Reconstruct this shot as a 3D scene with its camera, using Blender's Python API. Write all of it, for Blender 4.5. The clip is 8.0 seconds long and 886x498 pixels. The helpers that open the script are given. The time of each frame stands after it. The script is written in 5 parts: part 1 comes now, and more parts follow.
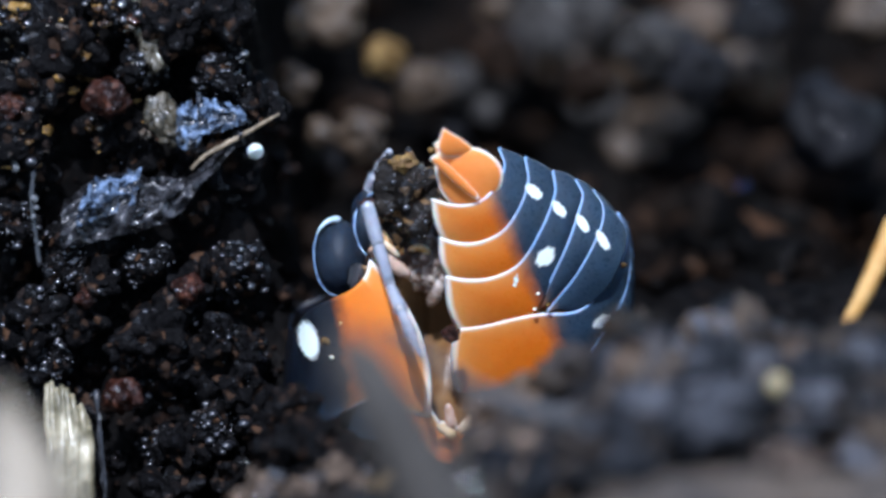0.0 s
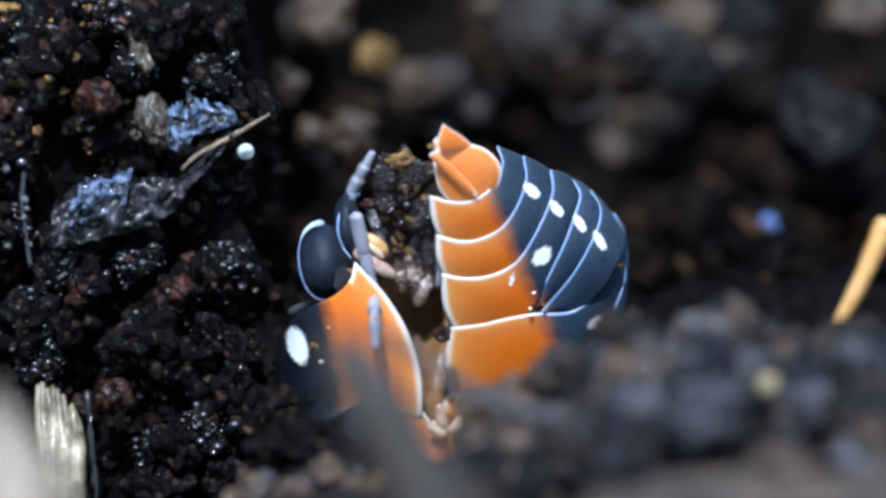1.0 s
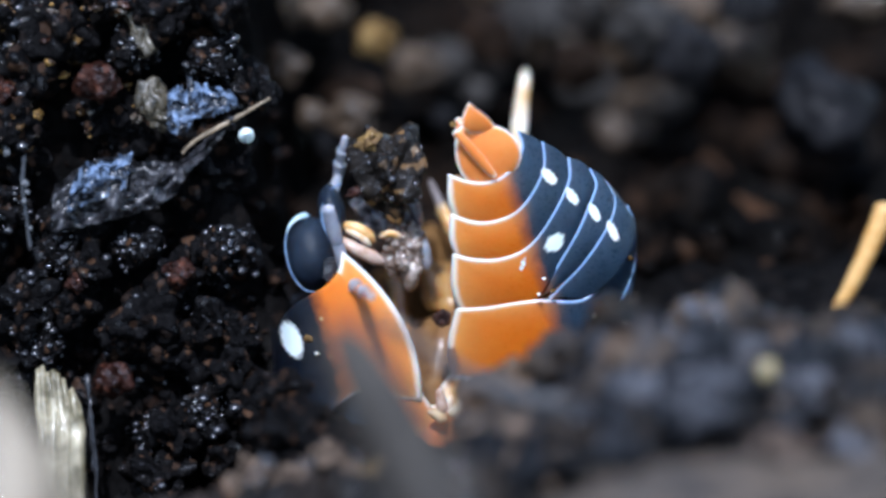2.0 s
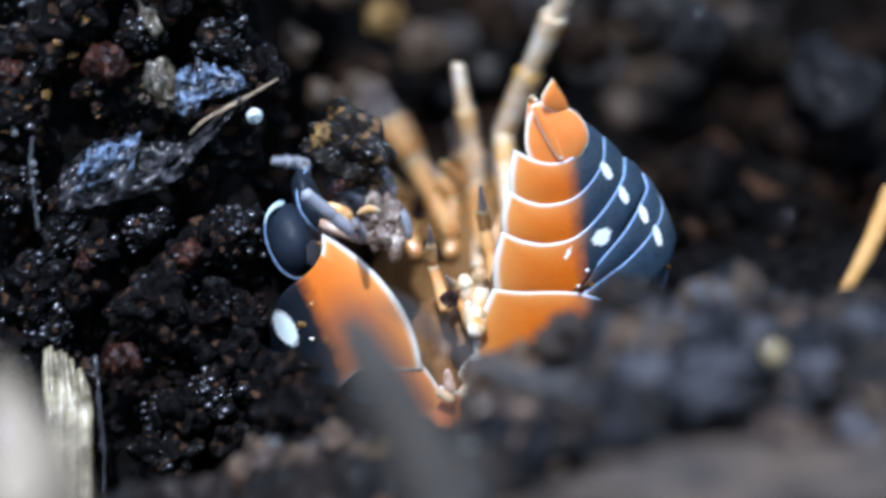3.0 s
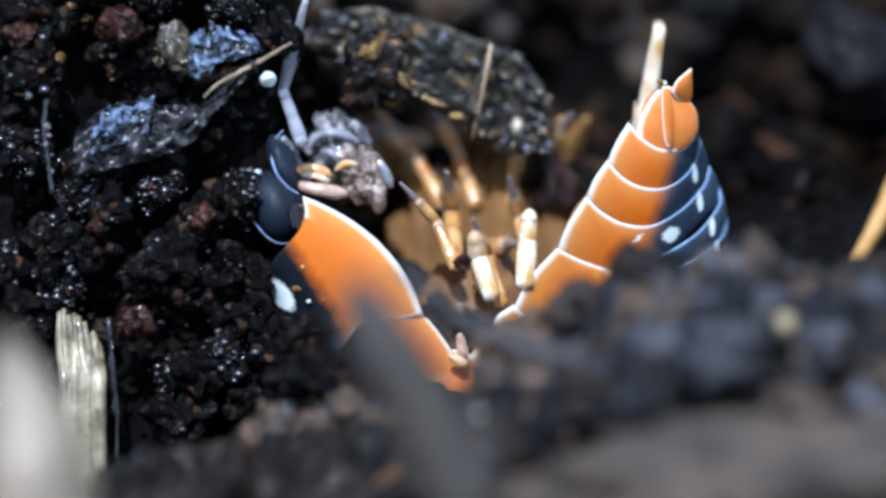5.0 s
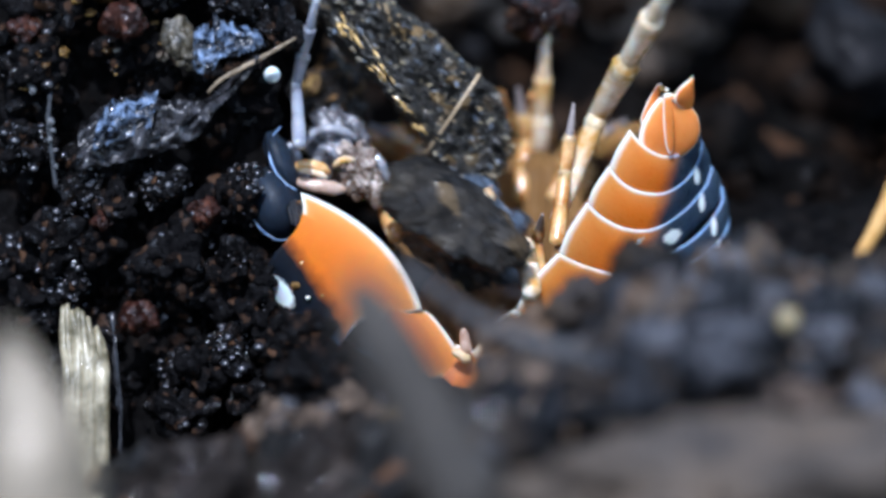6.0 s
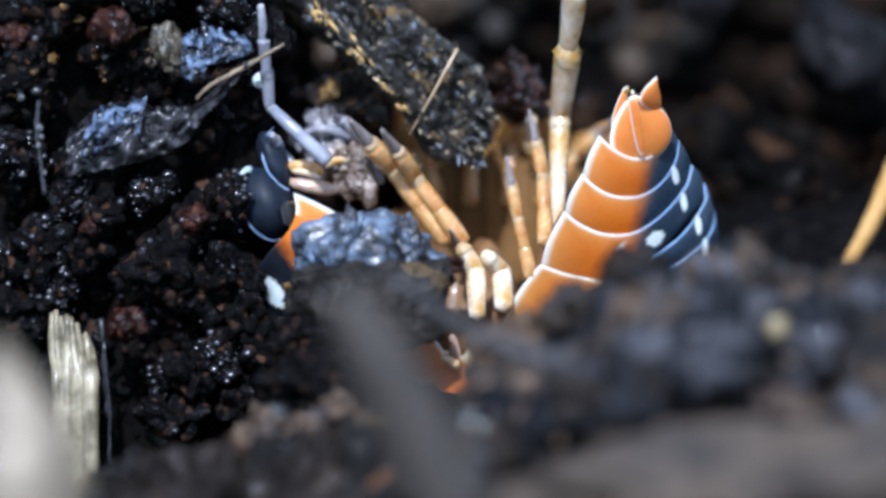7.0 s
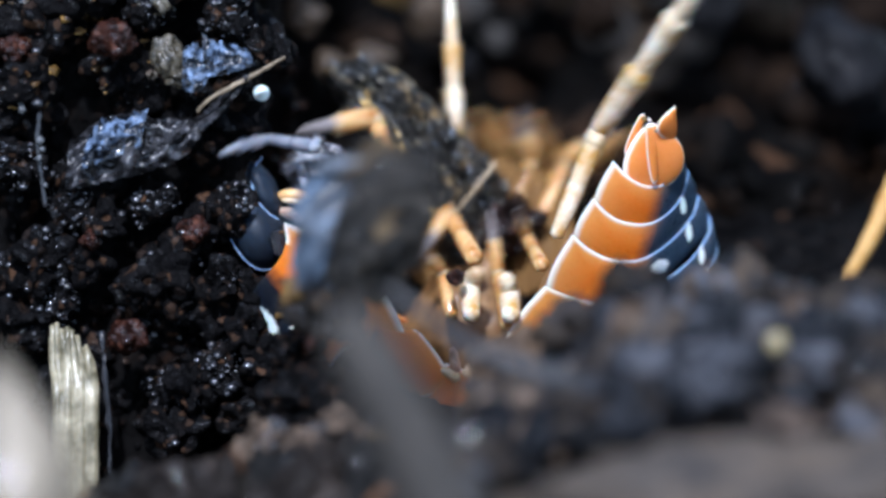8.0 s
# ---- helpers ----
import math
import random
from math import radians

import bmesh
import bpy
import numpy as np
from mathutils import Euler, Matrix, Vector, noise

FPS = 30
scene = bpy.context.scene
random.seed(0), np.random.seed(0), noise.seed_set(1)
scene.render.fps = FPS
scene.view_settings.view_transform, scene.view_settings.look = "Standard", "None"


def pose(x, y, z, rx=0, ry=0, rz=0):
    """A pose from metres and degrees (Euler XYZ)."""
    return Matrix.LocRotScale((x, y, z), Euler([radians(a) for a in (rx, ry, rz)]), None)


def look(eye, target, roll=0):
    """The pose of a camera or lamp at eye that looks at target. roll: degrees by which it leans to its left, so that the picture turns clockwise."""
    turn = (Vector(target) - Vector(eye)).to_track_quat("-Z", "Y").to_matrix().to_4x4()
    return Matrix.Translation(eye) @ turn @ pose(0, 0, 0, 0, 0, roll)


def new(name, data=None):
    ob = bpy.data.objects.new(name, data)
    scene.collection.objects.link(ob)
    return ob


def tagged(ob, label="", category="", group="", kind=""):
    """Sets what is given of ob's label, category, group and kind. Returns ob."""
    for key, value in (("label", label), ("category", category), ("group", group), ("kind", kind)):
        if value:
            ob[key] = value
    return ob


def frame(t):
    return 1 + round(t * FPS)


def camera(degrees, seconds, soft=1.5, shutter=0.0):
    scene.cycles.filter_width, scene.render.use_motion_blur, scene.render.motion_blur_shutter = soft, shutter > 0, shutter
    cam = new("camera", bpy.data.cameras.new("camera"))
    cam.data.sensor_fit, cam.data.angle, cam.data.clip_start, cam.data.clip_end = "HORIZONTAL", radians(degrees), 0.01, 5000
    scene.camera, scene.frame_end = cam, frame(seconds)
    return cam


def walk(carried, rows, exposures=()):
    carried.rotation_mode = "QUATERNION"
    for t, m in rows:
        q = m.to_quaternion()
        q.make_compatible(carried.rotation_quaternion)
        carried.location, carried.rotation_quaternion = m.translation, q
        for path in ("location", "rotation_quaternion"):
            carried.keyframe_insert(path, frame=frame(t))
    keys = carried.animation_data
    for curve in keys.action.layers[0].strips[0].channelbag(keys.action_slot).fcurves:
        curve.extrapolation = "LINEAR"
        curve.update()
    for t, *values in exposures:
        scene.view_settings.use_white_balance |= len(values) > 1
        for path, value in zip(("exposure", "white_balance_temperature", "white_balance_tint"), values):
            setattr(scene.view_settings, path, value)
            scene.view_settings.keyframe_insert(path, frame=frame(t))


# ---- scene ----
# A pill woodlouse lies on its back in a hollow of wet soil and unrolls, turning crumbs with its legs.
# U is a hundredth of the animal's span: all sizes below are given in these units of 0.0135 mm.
U = 0.0135e-3
DIST = 0.140
TILT = radians(25)
RIGHT = Vector((1, 0, 0))
UP = Vector((0, math.sin(TILT), math.cos(TILT)))
NEAR = Vector((0, -math.cos(TILT), math.sin(TILT)))
SLOPE = Matrix((RIGHT, UP, NEAR)).transposed().to_4x4()


def at(x, y, d=0.0):
    """A place in the world from the plane in which the animal lies: x to the right, y down, d out of the plane."""
    k = 1 - d * U / DIST
    return RIGHT * ((x - 784) * U * k) + UP * ((441 - y) * U * k) + NEAR * (d * U)


# ---- camera ----
cam = camera(2 * math.degrees(math.atan(784 * U / DIST)), 8.0, soft=3.0, shutter=1.6)
cam.data.dof.use_dof = True
cam.data.dof.focus_distance = DIST
cam.data.dof.aperture_fstop = 29.0
EYE = NEAR * DIST


def stand(sx, sy, tx, ty):
    """The camera's pose: sway of its aim (units) and of its stand (units)."""
    return look(EYE + RIGHT * (tx * U) + UP * (ty * U), RIGHT * (-sx * U) + UP * (sy * U))


PATH = [
    (0.0, stand(0, 0, 0, 0)), (0.5, stand(-10.5, 6, -10, 5)), (1.0, stand(-16.5, 0, -20, 15)),
    (1.5, stand(-5, -14, 0, 25)), (1.7, stand(-13, -20, 5, 35)), (2.8, stand(-12, -52, 15, 90)), (3.0, stand(-2, -62, 20, 100)),
    (3.5, stand(16, -95, 33, 165)), (4.0, stand(24.5, -120.5, 33, 205)), (4.5, stand(27, -120, 33, 230)),
    (4.7, stand(28, -126, 45, 235)), (5.8, stand(15, -126, 90, 235)), (6.0, stand(28, -134, 95, 235)),
    (6.5, stand(18, -130, 66, 262)), (7.0, stand(8, -124, 82, 311)), (7.5, stand(5, -107, 98, 320)),
    (8.0, stand(9, -101, 115, 360)),
]
walk(cam, PATH)

# ---- world and light ----
world = bpy.data.worlds.new("world")
scene.world = world
world.use_nodes = True
wn = world.node_tree.nodes
sky = wn.new("ShaderNodeTexSky")
sky.sky_type = "NISHITA"
sky.sun_disc = False
SUN_TO = Vector((-0.1, -0.42, 0.88)).normalized()
sky.sun_elevation = math.asin(SUN_TO.z)
sky.sun_rotation = math.atan2(SUN_TO.x, SUN_TO.y)
wn["Background"].inputs["Strength"].default_value = 0.15
world.node_tree.links.new(sky.outputs[0], wn["Background"].inputs["Color"])
sun = new("sun", bpy.data.lights.new("sun", "SUN"))
sun.data.energy = 4.2
sun.data.angle = radians(2)
sun.data.color = (0.745, 0.825, 1.0)
sun.matrix_world = look(SUN_TO * 0.5, (0, 0, 0))
scene.view_settings.exposure = 0.56


# ---- materials ----
class Mat:
    """A node material with short ways to add nodes."""

    def __init__(self, name):
        self.m = bpy.data.materials.new(name)
        self.m.use_nodes = True
        self.nt = self.m.node_tree
        self.b = self.nt.nodes["Principled BSDF"]

    def node(self, kind, **props):
        n = self.nt.nodes.new("ShaderNode" + kind)
        for k, v in props.items():
            n.inputs[k.replace("_", " ")].default_value = v
        return n

    def link(self, a, b):
        self.nt.links.new(a, b)

    def noise(self, scale, detail=5.0, rough=0.6):
        tc = self.node("TexCoord")
        n = self.node("TexNoise", Scale=scale, Detail=detail, Roughness=rough)
        self.link(tc.outputs["Object"], n.inputs["Vector"])
        return n.outputs["Fac"]

    def attr(self, name):
        n = self.node("Attribute")
        n.attribute_name = name
        return n.outputs["Fac"]

    def ramp(self, fac, stops):
        r = self.node("ValToRGB")
        e = r.color_ramp.elements
        while len(e) < len(stops):
            e.new(0.5)
        for el, (p, c) in zip(e, stops):
            el.position, el.color = p, (*c, 1)
        self.link(fac, r.inputs[0])
        return r.outputs[0]

    def mix(self, fac, a, b):
        n = self.nt.nodes.new("ShaderNodeMix")
        n.data_type = "RGBA"
        for sock, v in ((n.inputs[0], fac), (n.inputs[6], a), (n.inputs[7], b)):
            if isinstance(v, tuple):
                sock.default_value = (*v, 1)
            elif isinstance(v, float):
                sock.default_value = v
            else:
                self.link(v, sock)
        return n.outputs[2]

    def math(self, op, a, b):
        n = self.nt.nodes.new("ShaderNodeMath")
        n.operation = op
        for sock, v in zip(n.inputs, (a, b)):
            if isinstance(v, float):
                sock.default_value = v
            else:
                self.link(v, sock)
        return n.outputs[0]

    def bump(self, fac, strength, distance):
        n = self.node("Bump", Strength=strength, Distance=distance)
        self.link(fac, n.inputs["Height"])
        self.link(n.outputs[0], self.b.inputs["Normal"])
        self.link(n.outputs[0], self.b.inputs["Coat Normal"])

    def color(self, c):
        if isinstance(c, tuple):
            self.b.inputs["Base Color"].default_value = (*c, 1)
        else:
            self.link(c, self.b.inputs["Base Color"])

    def set(self, **kw):
        for k, v in kw.items():
            s = self.b.inputs[k.replace("_", " ")]
            if isinstance(v, (int, float, tuple)):
                s.default_value = v
            else:
                self.link(v, s)
        return self


def soil_material(name, dark, mid, light, rough=0.35, scale=900.0, wet=0.2, grain=5500.0, odd=(0.09, 0.045, 0.026), vary=0.3, spec=0.12, other=None, relief=0.00008, film_rough=0.05, film_ior=1.5, cover=0.48):
    """Crumbly soil: dark body, grains of mixed colour, and a broken film of water."""
    m = Mat(name)
    big = m.noise(scale, 6.0, 0.65)
    fine = m.noise(scale * 9, 4.0, 0.6)
    geo = m.node("NewGeometry").outputs["Random Per Island"]
    tone = m.math("ADD", m.math("MULTIPLY", big, 0.75), m.math("MULTIPLY", geo, vary))
    body = m.ramp(tone, [(0.3, dark), (0.55, mid), (0.85, light)])
    if other:
        pick_one = m.ramp(m.math("FRACT", m.math("MULTIPLY", geo, 7.3), 0.0), [(0.6, (0, 0, 0)), (0.7, (1, 1, 1))])
        body = m.mix(pick_one, body, m.ramp(tone, [(0.3, tuple(c * 0.06 for c in other)), (0.6, tuple(c * 0.3 for c in other)), (0.9, other)]))
    cells = m.node("TexVoronoi", Scale=grain)
    m.link(m.node("TexCoord").outputs["Object"], cells.inputs["Vector"])
    pick = m.node("SeparateColor")
    m.link(cells.outputs["Color"], pick.inputs[0])
    rare = m.ramp(pick.outputs[0], [(0.87, (0, 0, 0)), (0.93, (0.75,) * 3)])
    tint = m.mix(pick.outputs[1], odd, tuple(c * 0.5 for c in light))
    m.color(m.mix(rare, m.mix(pick.outputs[2], body, tuple(c * 0.4 for c in mid)), tint))
    film = m.ramp(m.noise(scale * 2.3, 3.0, 0.7), [(cover, (0, 0, 0)), (cover + 0.12, (wet,) * 3)])
    m.set(Roughness=m.ramp(fine, [(0.35, (rough * 0.7,) * 3), (0.65, (min(1, rough * 2.2),) * 3)]), Specular_IOR_Level=spec, Coat_Weight=film, Coat_Roughness=film_rough, Coat_IOR=film_ior)
    m.bump(m.math("ADD", m.math("ADD", big, m.math("MULTIPLY", fine, 0.7)), m.math("MULTIPLY", cells.outputs["Distance"], -0.8)), 0.75, relief)
    return m.m


# Wet ground, taken nearly to black to hold the shade between clods.
MAT_SOIL = soil_material("wet_soil_void_shade", (0.0022, 0.002, 0.0022), (0.005, 0.0045, 0.0045), (0.013, 0.011, 0.01), 0.8, 900.0, 0.05, 2500.0, (0.014, 0.009, 0.007), spec=0.04)
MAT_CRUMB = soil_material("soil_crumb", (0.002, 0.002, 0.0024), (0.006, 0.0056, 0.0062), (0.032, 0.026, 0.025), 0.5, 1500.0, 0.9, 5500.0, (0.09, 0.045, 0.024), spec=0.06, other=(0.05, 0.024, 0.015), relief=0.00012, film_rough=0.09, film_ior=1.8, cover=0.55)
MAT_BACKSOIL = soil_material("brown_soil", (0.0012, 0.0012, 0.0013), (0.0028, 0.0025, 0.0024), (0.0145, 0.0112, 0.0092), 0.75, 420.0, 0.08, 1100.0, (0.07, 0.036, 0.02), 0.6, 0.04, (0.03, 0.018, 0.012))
MAT_GREYSOIL = soil_material("grey_soil", (0.002, 0.0024, 0.003), (0.013, 0.015, 0.019), (0.1, 0.103, 0.118), 0.5, 500.0, 0.4, 900.0, (0.15, 0.1, 0.068), 0.62, 0.12, (0.12, 0.088, 0.064))
MAT_FRONT = soil_material("front_soil", (0.004, 0.0036, 0.0035), (0.026, 0.02, 0.017), (0.17, 0.12, 0.085), 0.45, 900.0, 0.4, 1500.0, (0.16, 0.07, 0.03))
MAT_PEBBLE = soil_material("pebble", (0.003, 0.003, 0.0032), (0.008, 0.008, 0.009), (0.024, 0.023, 0.026), 0.6, 500.0, 0.2, 1300.0, (0.07, 0.045, 0.03))
MAT_PALEPEBBLE = soil_material("pale_pebble", (0.012, 0.0115, 0.011), (0.032, 0.03, 0.029), (0.1, 0.09, 0.082), 0.6, 500.0, 0.2, 1300.0, (0.1, 0.065, 0.04))
MAT_TANSOIL = soil_material("tan_soil", (0.008, 0.0055, 0.004), (0.04, 0.028, 0.021), (0.32, 0.23, 0.17), 0.4, 900.0, 0.6, 1500.0, (0.3, 0.08, 0.03))
MAT_RIDGE = soil_material("ridge_soil", (0.0015, 0.0018, 0.0024), (0.02, 0.023, 0.029), (0.22, 0.23, 0.265), 0.5, 900.0, 0.5, 1500.0, (0.2, 0.13, 0.08), 0.75, 0.12, (0.17, 0.11, 0.07))
MAT_CLUMP = soil_material("held_soil", (0.003, 0.0026, 0.0024), (0.016, 0.012, 0.0095), (0.13, 0.09, 0.055), 0.4, 1800.0, 0.9, 4500.0, (0.3, 0.16, 0.06), film_rough=0.08, film_ior=1.7)
MAT_MASS = soil_material("clinging_soil", (0.003, 0.003, 0.0032), (0.013, 0.0125, 0.012), (0.07, 0.06, 0.048), 0.45, 1100.0, 0.6, 1700.0, (0.2, 0.13, 0.06))
MAT_REDCRUMB = soil_material("red_crumb", (0.004, 0.0015, 0.0015), (0.016, 0.005, 0.0035), (0.07, 0.022, 0.013), 0.25, 2500.0, 1.0, 7000.0, (0.14, 0.05, 0.03), film_rough=0.1, film_ior=1.8)
MAT_OCHRE = soil_material("ochre_crumb", (0.03, 0.015, 0.004), (0.15, 0.08, 0.022), (0.45, 0.3, 0.12), 0.35, 1800.0, 0.7)


def cuticle(name, orange_a, orange_b, dark_a, dark_b, gloss=1.0, coat=0.12):
    """Glossy plates: orange flanks, slate back, pale rims and ivory spots."""
    m = Mat(name)
    n1 = m.noise(2500.0, 4.0, 0.55)
    n2 = m.noise(14000.0, 3.0, 0.6)
    orange = m.mix(m.math("ADD", m.math("MULTIPLY", n1, 0.5), m.math("MULTIPLY", m.noise(900.0, 3.0, 0.5), 0.5)), orange_a, orange_b)
    dark = m.mix(n1, dark_a, dark_b)
    edge = m.math("ADD", m.attr("orange"), m.math("MULTIPLY", m.math("SUBTRACT", n1, 0.5), 0.3))
    body = m.mix(m.ramp(edge, [(0.25, (0, 0, 0)), (0.75, (1, 1, 1))]), dark, orange)
    rim = m.ramp(m.math("ADD", m.attr("rim"), m.math("MULTIPLY", m.math("SUBTRACT", n2, 0.5), 0.2)), [(0.2, (0, 0, 0)), (0.9, (1, 1, 1))])
    # Light glowing through the thin plate edges is mixed into the colour.
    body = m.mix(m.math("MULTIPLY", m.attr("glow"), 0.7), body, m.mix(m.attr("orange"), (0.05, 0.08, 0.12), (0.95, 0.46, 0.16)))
    rimmed = m.mix(rim, body, m.mix(m.attr("orange"), (0.27, 0.44, 0.72), (0.92, 0.78, 0.68)))
    spot = m.ramp(m.attr("spot"), [(0.35, (0, 0, 0)), (0.6, (1, 1, 1))])
    m.color(m.mix(spot, rimmed, (0.8, 0.86, 0.84)))
    m.set(Roughness=m.ramp(n2, [(0.3, (0.22 * gloss,) * 3), (0.7, (0.42 * gloss,) * 3)]), Subsurface_Weight=0.5, Subsurface_Radius=(1.0, 0.45, 0.25),
          Subsurface_Scale=0.00018, Specular_IOR_Level=0.22, Coat_Weight=coat, Coat_Roughness=0.12 * gloss)
    m.bump(m.math("ADD", m.math("MULTIPLY", n2, 0.4), n1), 0.2, 0.00002)
    return m.m


MAT_SHELL = cuticle("cuticle", (0.48, 0.088, 0.004), (0.74, 0.185, 0.013), (0.01, 0.02, 0.034), (0.028, 0.056, 0.09))
MAT_TAIL = cuticle("tail_cuticle", (0.7, 0.19, 0.028), (0.88, 0.33, 0.1), (0.02, 0.036, 0.056), (0.042, 0.07, 0.105))

# Slate far darker than on the tail: shade of the collar's side is painted in.
MAT_COLLAR = cuticle("collar_cuticle", (0.52, 0.1, 0.004), (0.82, 0.22, 0.012), (0.002, 0.003, 0.006), (0.008, 0.012, 0.02), 1.3, 0.15)
MAT_HEAD = cuticle("head_cuticle", (0.58, 0.15, 0.02), (0.82, 0.27, 0.055), (0.006, 0.01, 0.018), (0.018, 0.03, 0.05), 1.7, 0.0)


def plain(name, a, b, rough, scale=3000.0, sss=0.0, coat=0.3, bump=0.3, spec=0.5, lo=0.3, hi=0.7):
    m = Mat(name)
    n = m.noise(scale, 5.0, 0.6)
    n2 = m.noise(scale * 6, 3.0, 0.6)
    m.color(m.ramp(n, [(lo, a), (hi, b)]))
    m.set(Roughness=m.ramp(n2, [(0.3, (rough * 0.6,) * 3), (0.7, (min(1, rough * 1.4),) * 3)]), Coat_Weight=coat, Coat_Roughness=0.06,
          Subsurface_Weight=sss, Subsurface_Radius=(1.0, 0.6, 0.4), Subsurface_Scale=0.0001, Specular_IOR_Level=spec)
    m.bump(m.math("ADD", n, m.math("MULTIPLY", n2, 0.5)), bump, 0.00004)
    return m.m


MAT_FLESH = plain("underside", (0.13, 0.055, 0.018), (0.3, 0.16, 0.062), 0.45, 2500.0, 0.2)
MAT_JOINT = plain("leg_joint", (0.42, 0.24, 0.1), (0.68, 0.5, 0.32), 0.25, 2600.0, 0.5, 0.6)
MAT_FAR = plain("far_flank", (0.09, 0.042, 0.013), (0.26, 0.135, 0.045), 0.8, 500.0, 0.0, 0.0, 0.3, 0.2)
MAT_LEG = plain("leg", (0.46, 0.18, 0.035), (0.84, 0.56, 0.27), 0.2, 1500.0, 0.7, 0.8, 0.4, 0.5, 0.36, 0.66)
MAT_PALE_LEG = plain("pale_leg", (0.6, 0.34, 0.1), (0.9, 0.84, 0.72), 0.25, 700.0, 0.5, 0.6, 0.3, 0.5, 0.4, 0.58)
# Darker copy of the leg colour: carries the shade on the far side.
MAT_SHADED_LEG = plain("shaded_leg", (0.26, 0.11, 0.025), (0.5, 0.31, 0.12), 0.3, 1300.0, 0.7, 0.3)
MAT_CLAW = plain("claw", (0.13, 0.1, 0.095), (0.33, 0.29, 0.28), 0.3, 2500.0)
MAT_PALP = plain("palp", (0.11, 0.12, 0.15), (0.5, 0.51, 0.56), 0.15, 1500.0, 0.6, 0.9)
MAT_MOUTH = plain("mouth", (0.34, 0.2, 0.13), (0.68, 0.52, 0.44), 0.25, 3000.0, 0.6, 0.7)
MAT_STRIP2 = plain("leaf_rib", (0.08, 0.055, 0.03), (0.34, 0.26, 0.17), 0.35, 3500.0, 0.0, 0.5, 1.0)
MAT_GOLD = plain("golden_grain", (0.22, 0.12, 0.03), (0.72, 0.48, 0.18), 0.2, 2500.0, 0.0, 1.0, 0.6, 0.8)
# Glints of the wet bark are partly painted: gold and blue chip tones.
MAT_GLINT = soil_material("glint_chip", (0.008, 0.008, 0.008), (0.05, 0.046, 0.038), (0.34, 0.28, 0.17), 0.2, 1800.0, 1.0, 2500.0, (0.4, 0.24, 0.08), 0.6, 1.0, (0.2, 0.25, 0.33), 0.0001, 0.05, 2.0)
MAT_TAN = plain("tan_bark", (0.008, 0.007, 0.005), (0.11, 0.092, 0.062), 0.25, 2600.0, 0.0, 0.6, 1.0)
MAT_DULL = plain("dull_crumb", (0.016, 0.011, 0.007), (0.1, 0.064, 0.038), 0.6, 1200.0, 0.0, 0.1, 0.8)
MAT_CLEAR = plain("clear_drop", (0.05, 0.055, 0.06), (0.2, 0.21, 0.22), 0.04, 3000.0, 0.0, 1.0, 0.0)
MAT_STRIP = plain("bark_strip", (0.03, 0.022, 0.014), (0.2, 0.15, 0.1), 0.35, 2200.0, 0.0, 0.5, 1.0)
MAT_ANTENNA = plain("antenna", (0.16, 0.18, 0.24), (0.5, 0.52, 0.58), 0.15, 900.0, 0.6, 1.0, 0.1)


def wet_flesh(name, dark, mid, pale, scale):
    """Soft wet tissue: brown hollows, grey folds and pale glossy crests."""
    m = Mat(name)
    n = m.noise(scale, 6.0, 0.7)
    m.color(m.ramp(n, [(0.34, dark), (0.5, mid), (0.68, pale)]))
    m.set(Roughness=0.16, Coat_Weight=1.0, Coat_Roughness=0.04, Subsurface_Weight=0.5, Subsurface_Radius=(1.0, 0.6, 0.4), Subsurface_Scale=0.00012)
    m.bump(m.math("ADD", n, m.math("MULTIPLY", m.noise(scale * 3, 4.0, 0.6), 0.5)), 0.5, 0.00008)
    return m.m


MAT_FACE = wet_flesh("face", (0.03, 0.02, 0.016), (0.12, 0.12, 0.14), (0.62, 0.61, 0.64), 1800.0)
MAT_JAW = wet_flesh("jaw", (0.05, 0.026, 0.014), (0.16, 0.115, 0.09), (0.58, 0.5, 0.45), 1900.0)
MAT_EYE = plain("eye", (0.006, 0.007, 0.009), (0.012, 0.014, 0.018), 0.12, 4000.0, 0.0, 0.8, 0.0)
# Blue patches paint the sky's sheen onto the wet leaf flaps.
MAT_LEAF_SHEEN = plain("leaf_blue_sheen", (0.004, 0.006, 0.01), (0.27, 0.39, 0.6), 0.25, 2600.0, 0.0, 0.9, 0.4, 0.5, 0.46, 0.7)
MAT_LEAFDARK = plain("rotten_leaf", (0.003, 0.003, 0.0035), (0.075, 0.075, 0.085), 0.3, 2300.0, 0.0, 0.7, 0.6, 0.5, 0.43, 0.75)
MAT_ROOT = plain("wet_root", (0.004, 0.004, 0.004), (0.03, 0.03, 0.034), 0.2, 1300.0, 0.0, 1.0, 0.8)
MAT_BARK = soil_material("wet_bark", (0.003, 0.003, 0.003), (0.019, 0.017, 0.013), (0.16, 0.118, 0.062), 0.25, 2200.0, 1.0, 3200.0, (0.3, 0.18, 0.06), spec=0.5, relief=0.0003, film_rough=0.07, film_ior=2.0)
# The blue stop is reflected sky, mixed into the lump's base colour.
MAT_LUMP_SHEEN = plain("wet_lump", (0.007, 0.0085, 0.011), (0.17, 0.24, 0.34), 0.4, 2000.0, 0.0, 0.45, 0.5, 0.5, 0.42, 0.68)
MAT_WOOD = plain("pale_wood", (0.1, 0.085, 0.045), (0.46, 0.4, 0.27), 0.35, 1600.0, 0.1, 0.35, 0.6, 0.5, 0.36, 0.66)
MAT_GREYWOOD = plain("grey_wood", (0.12, 0.1, 0.07), (0.35, 0.29, 0.215), 0.6, 700.0, 0.0, 0.1, 0.6)
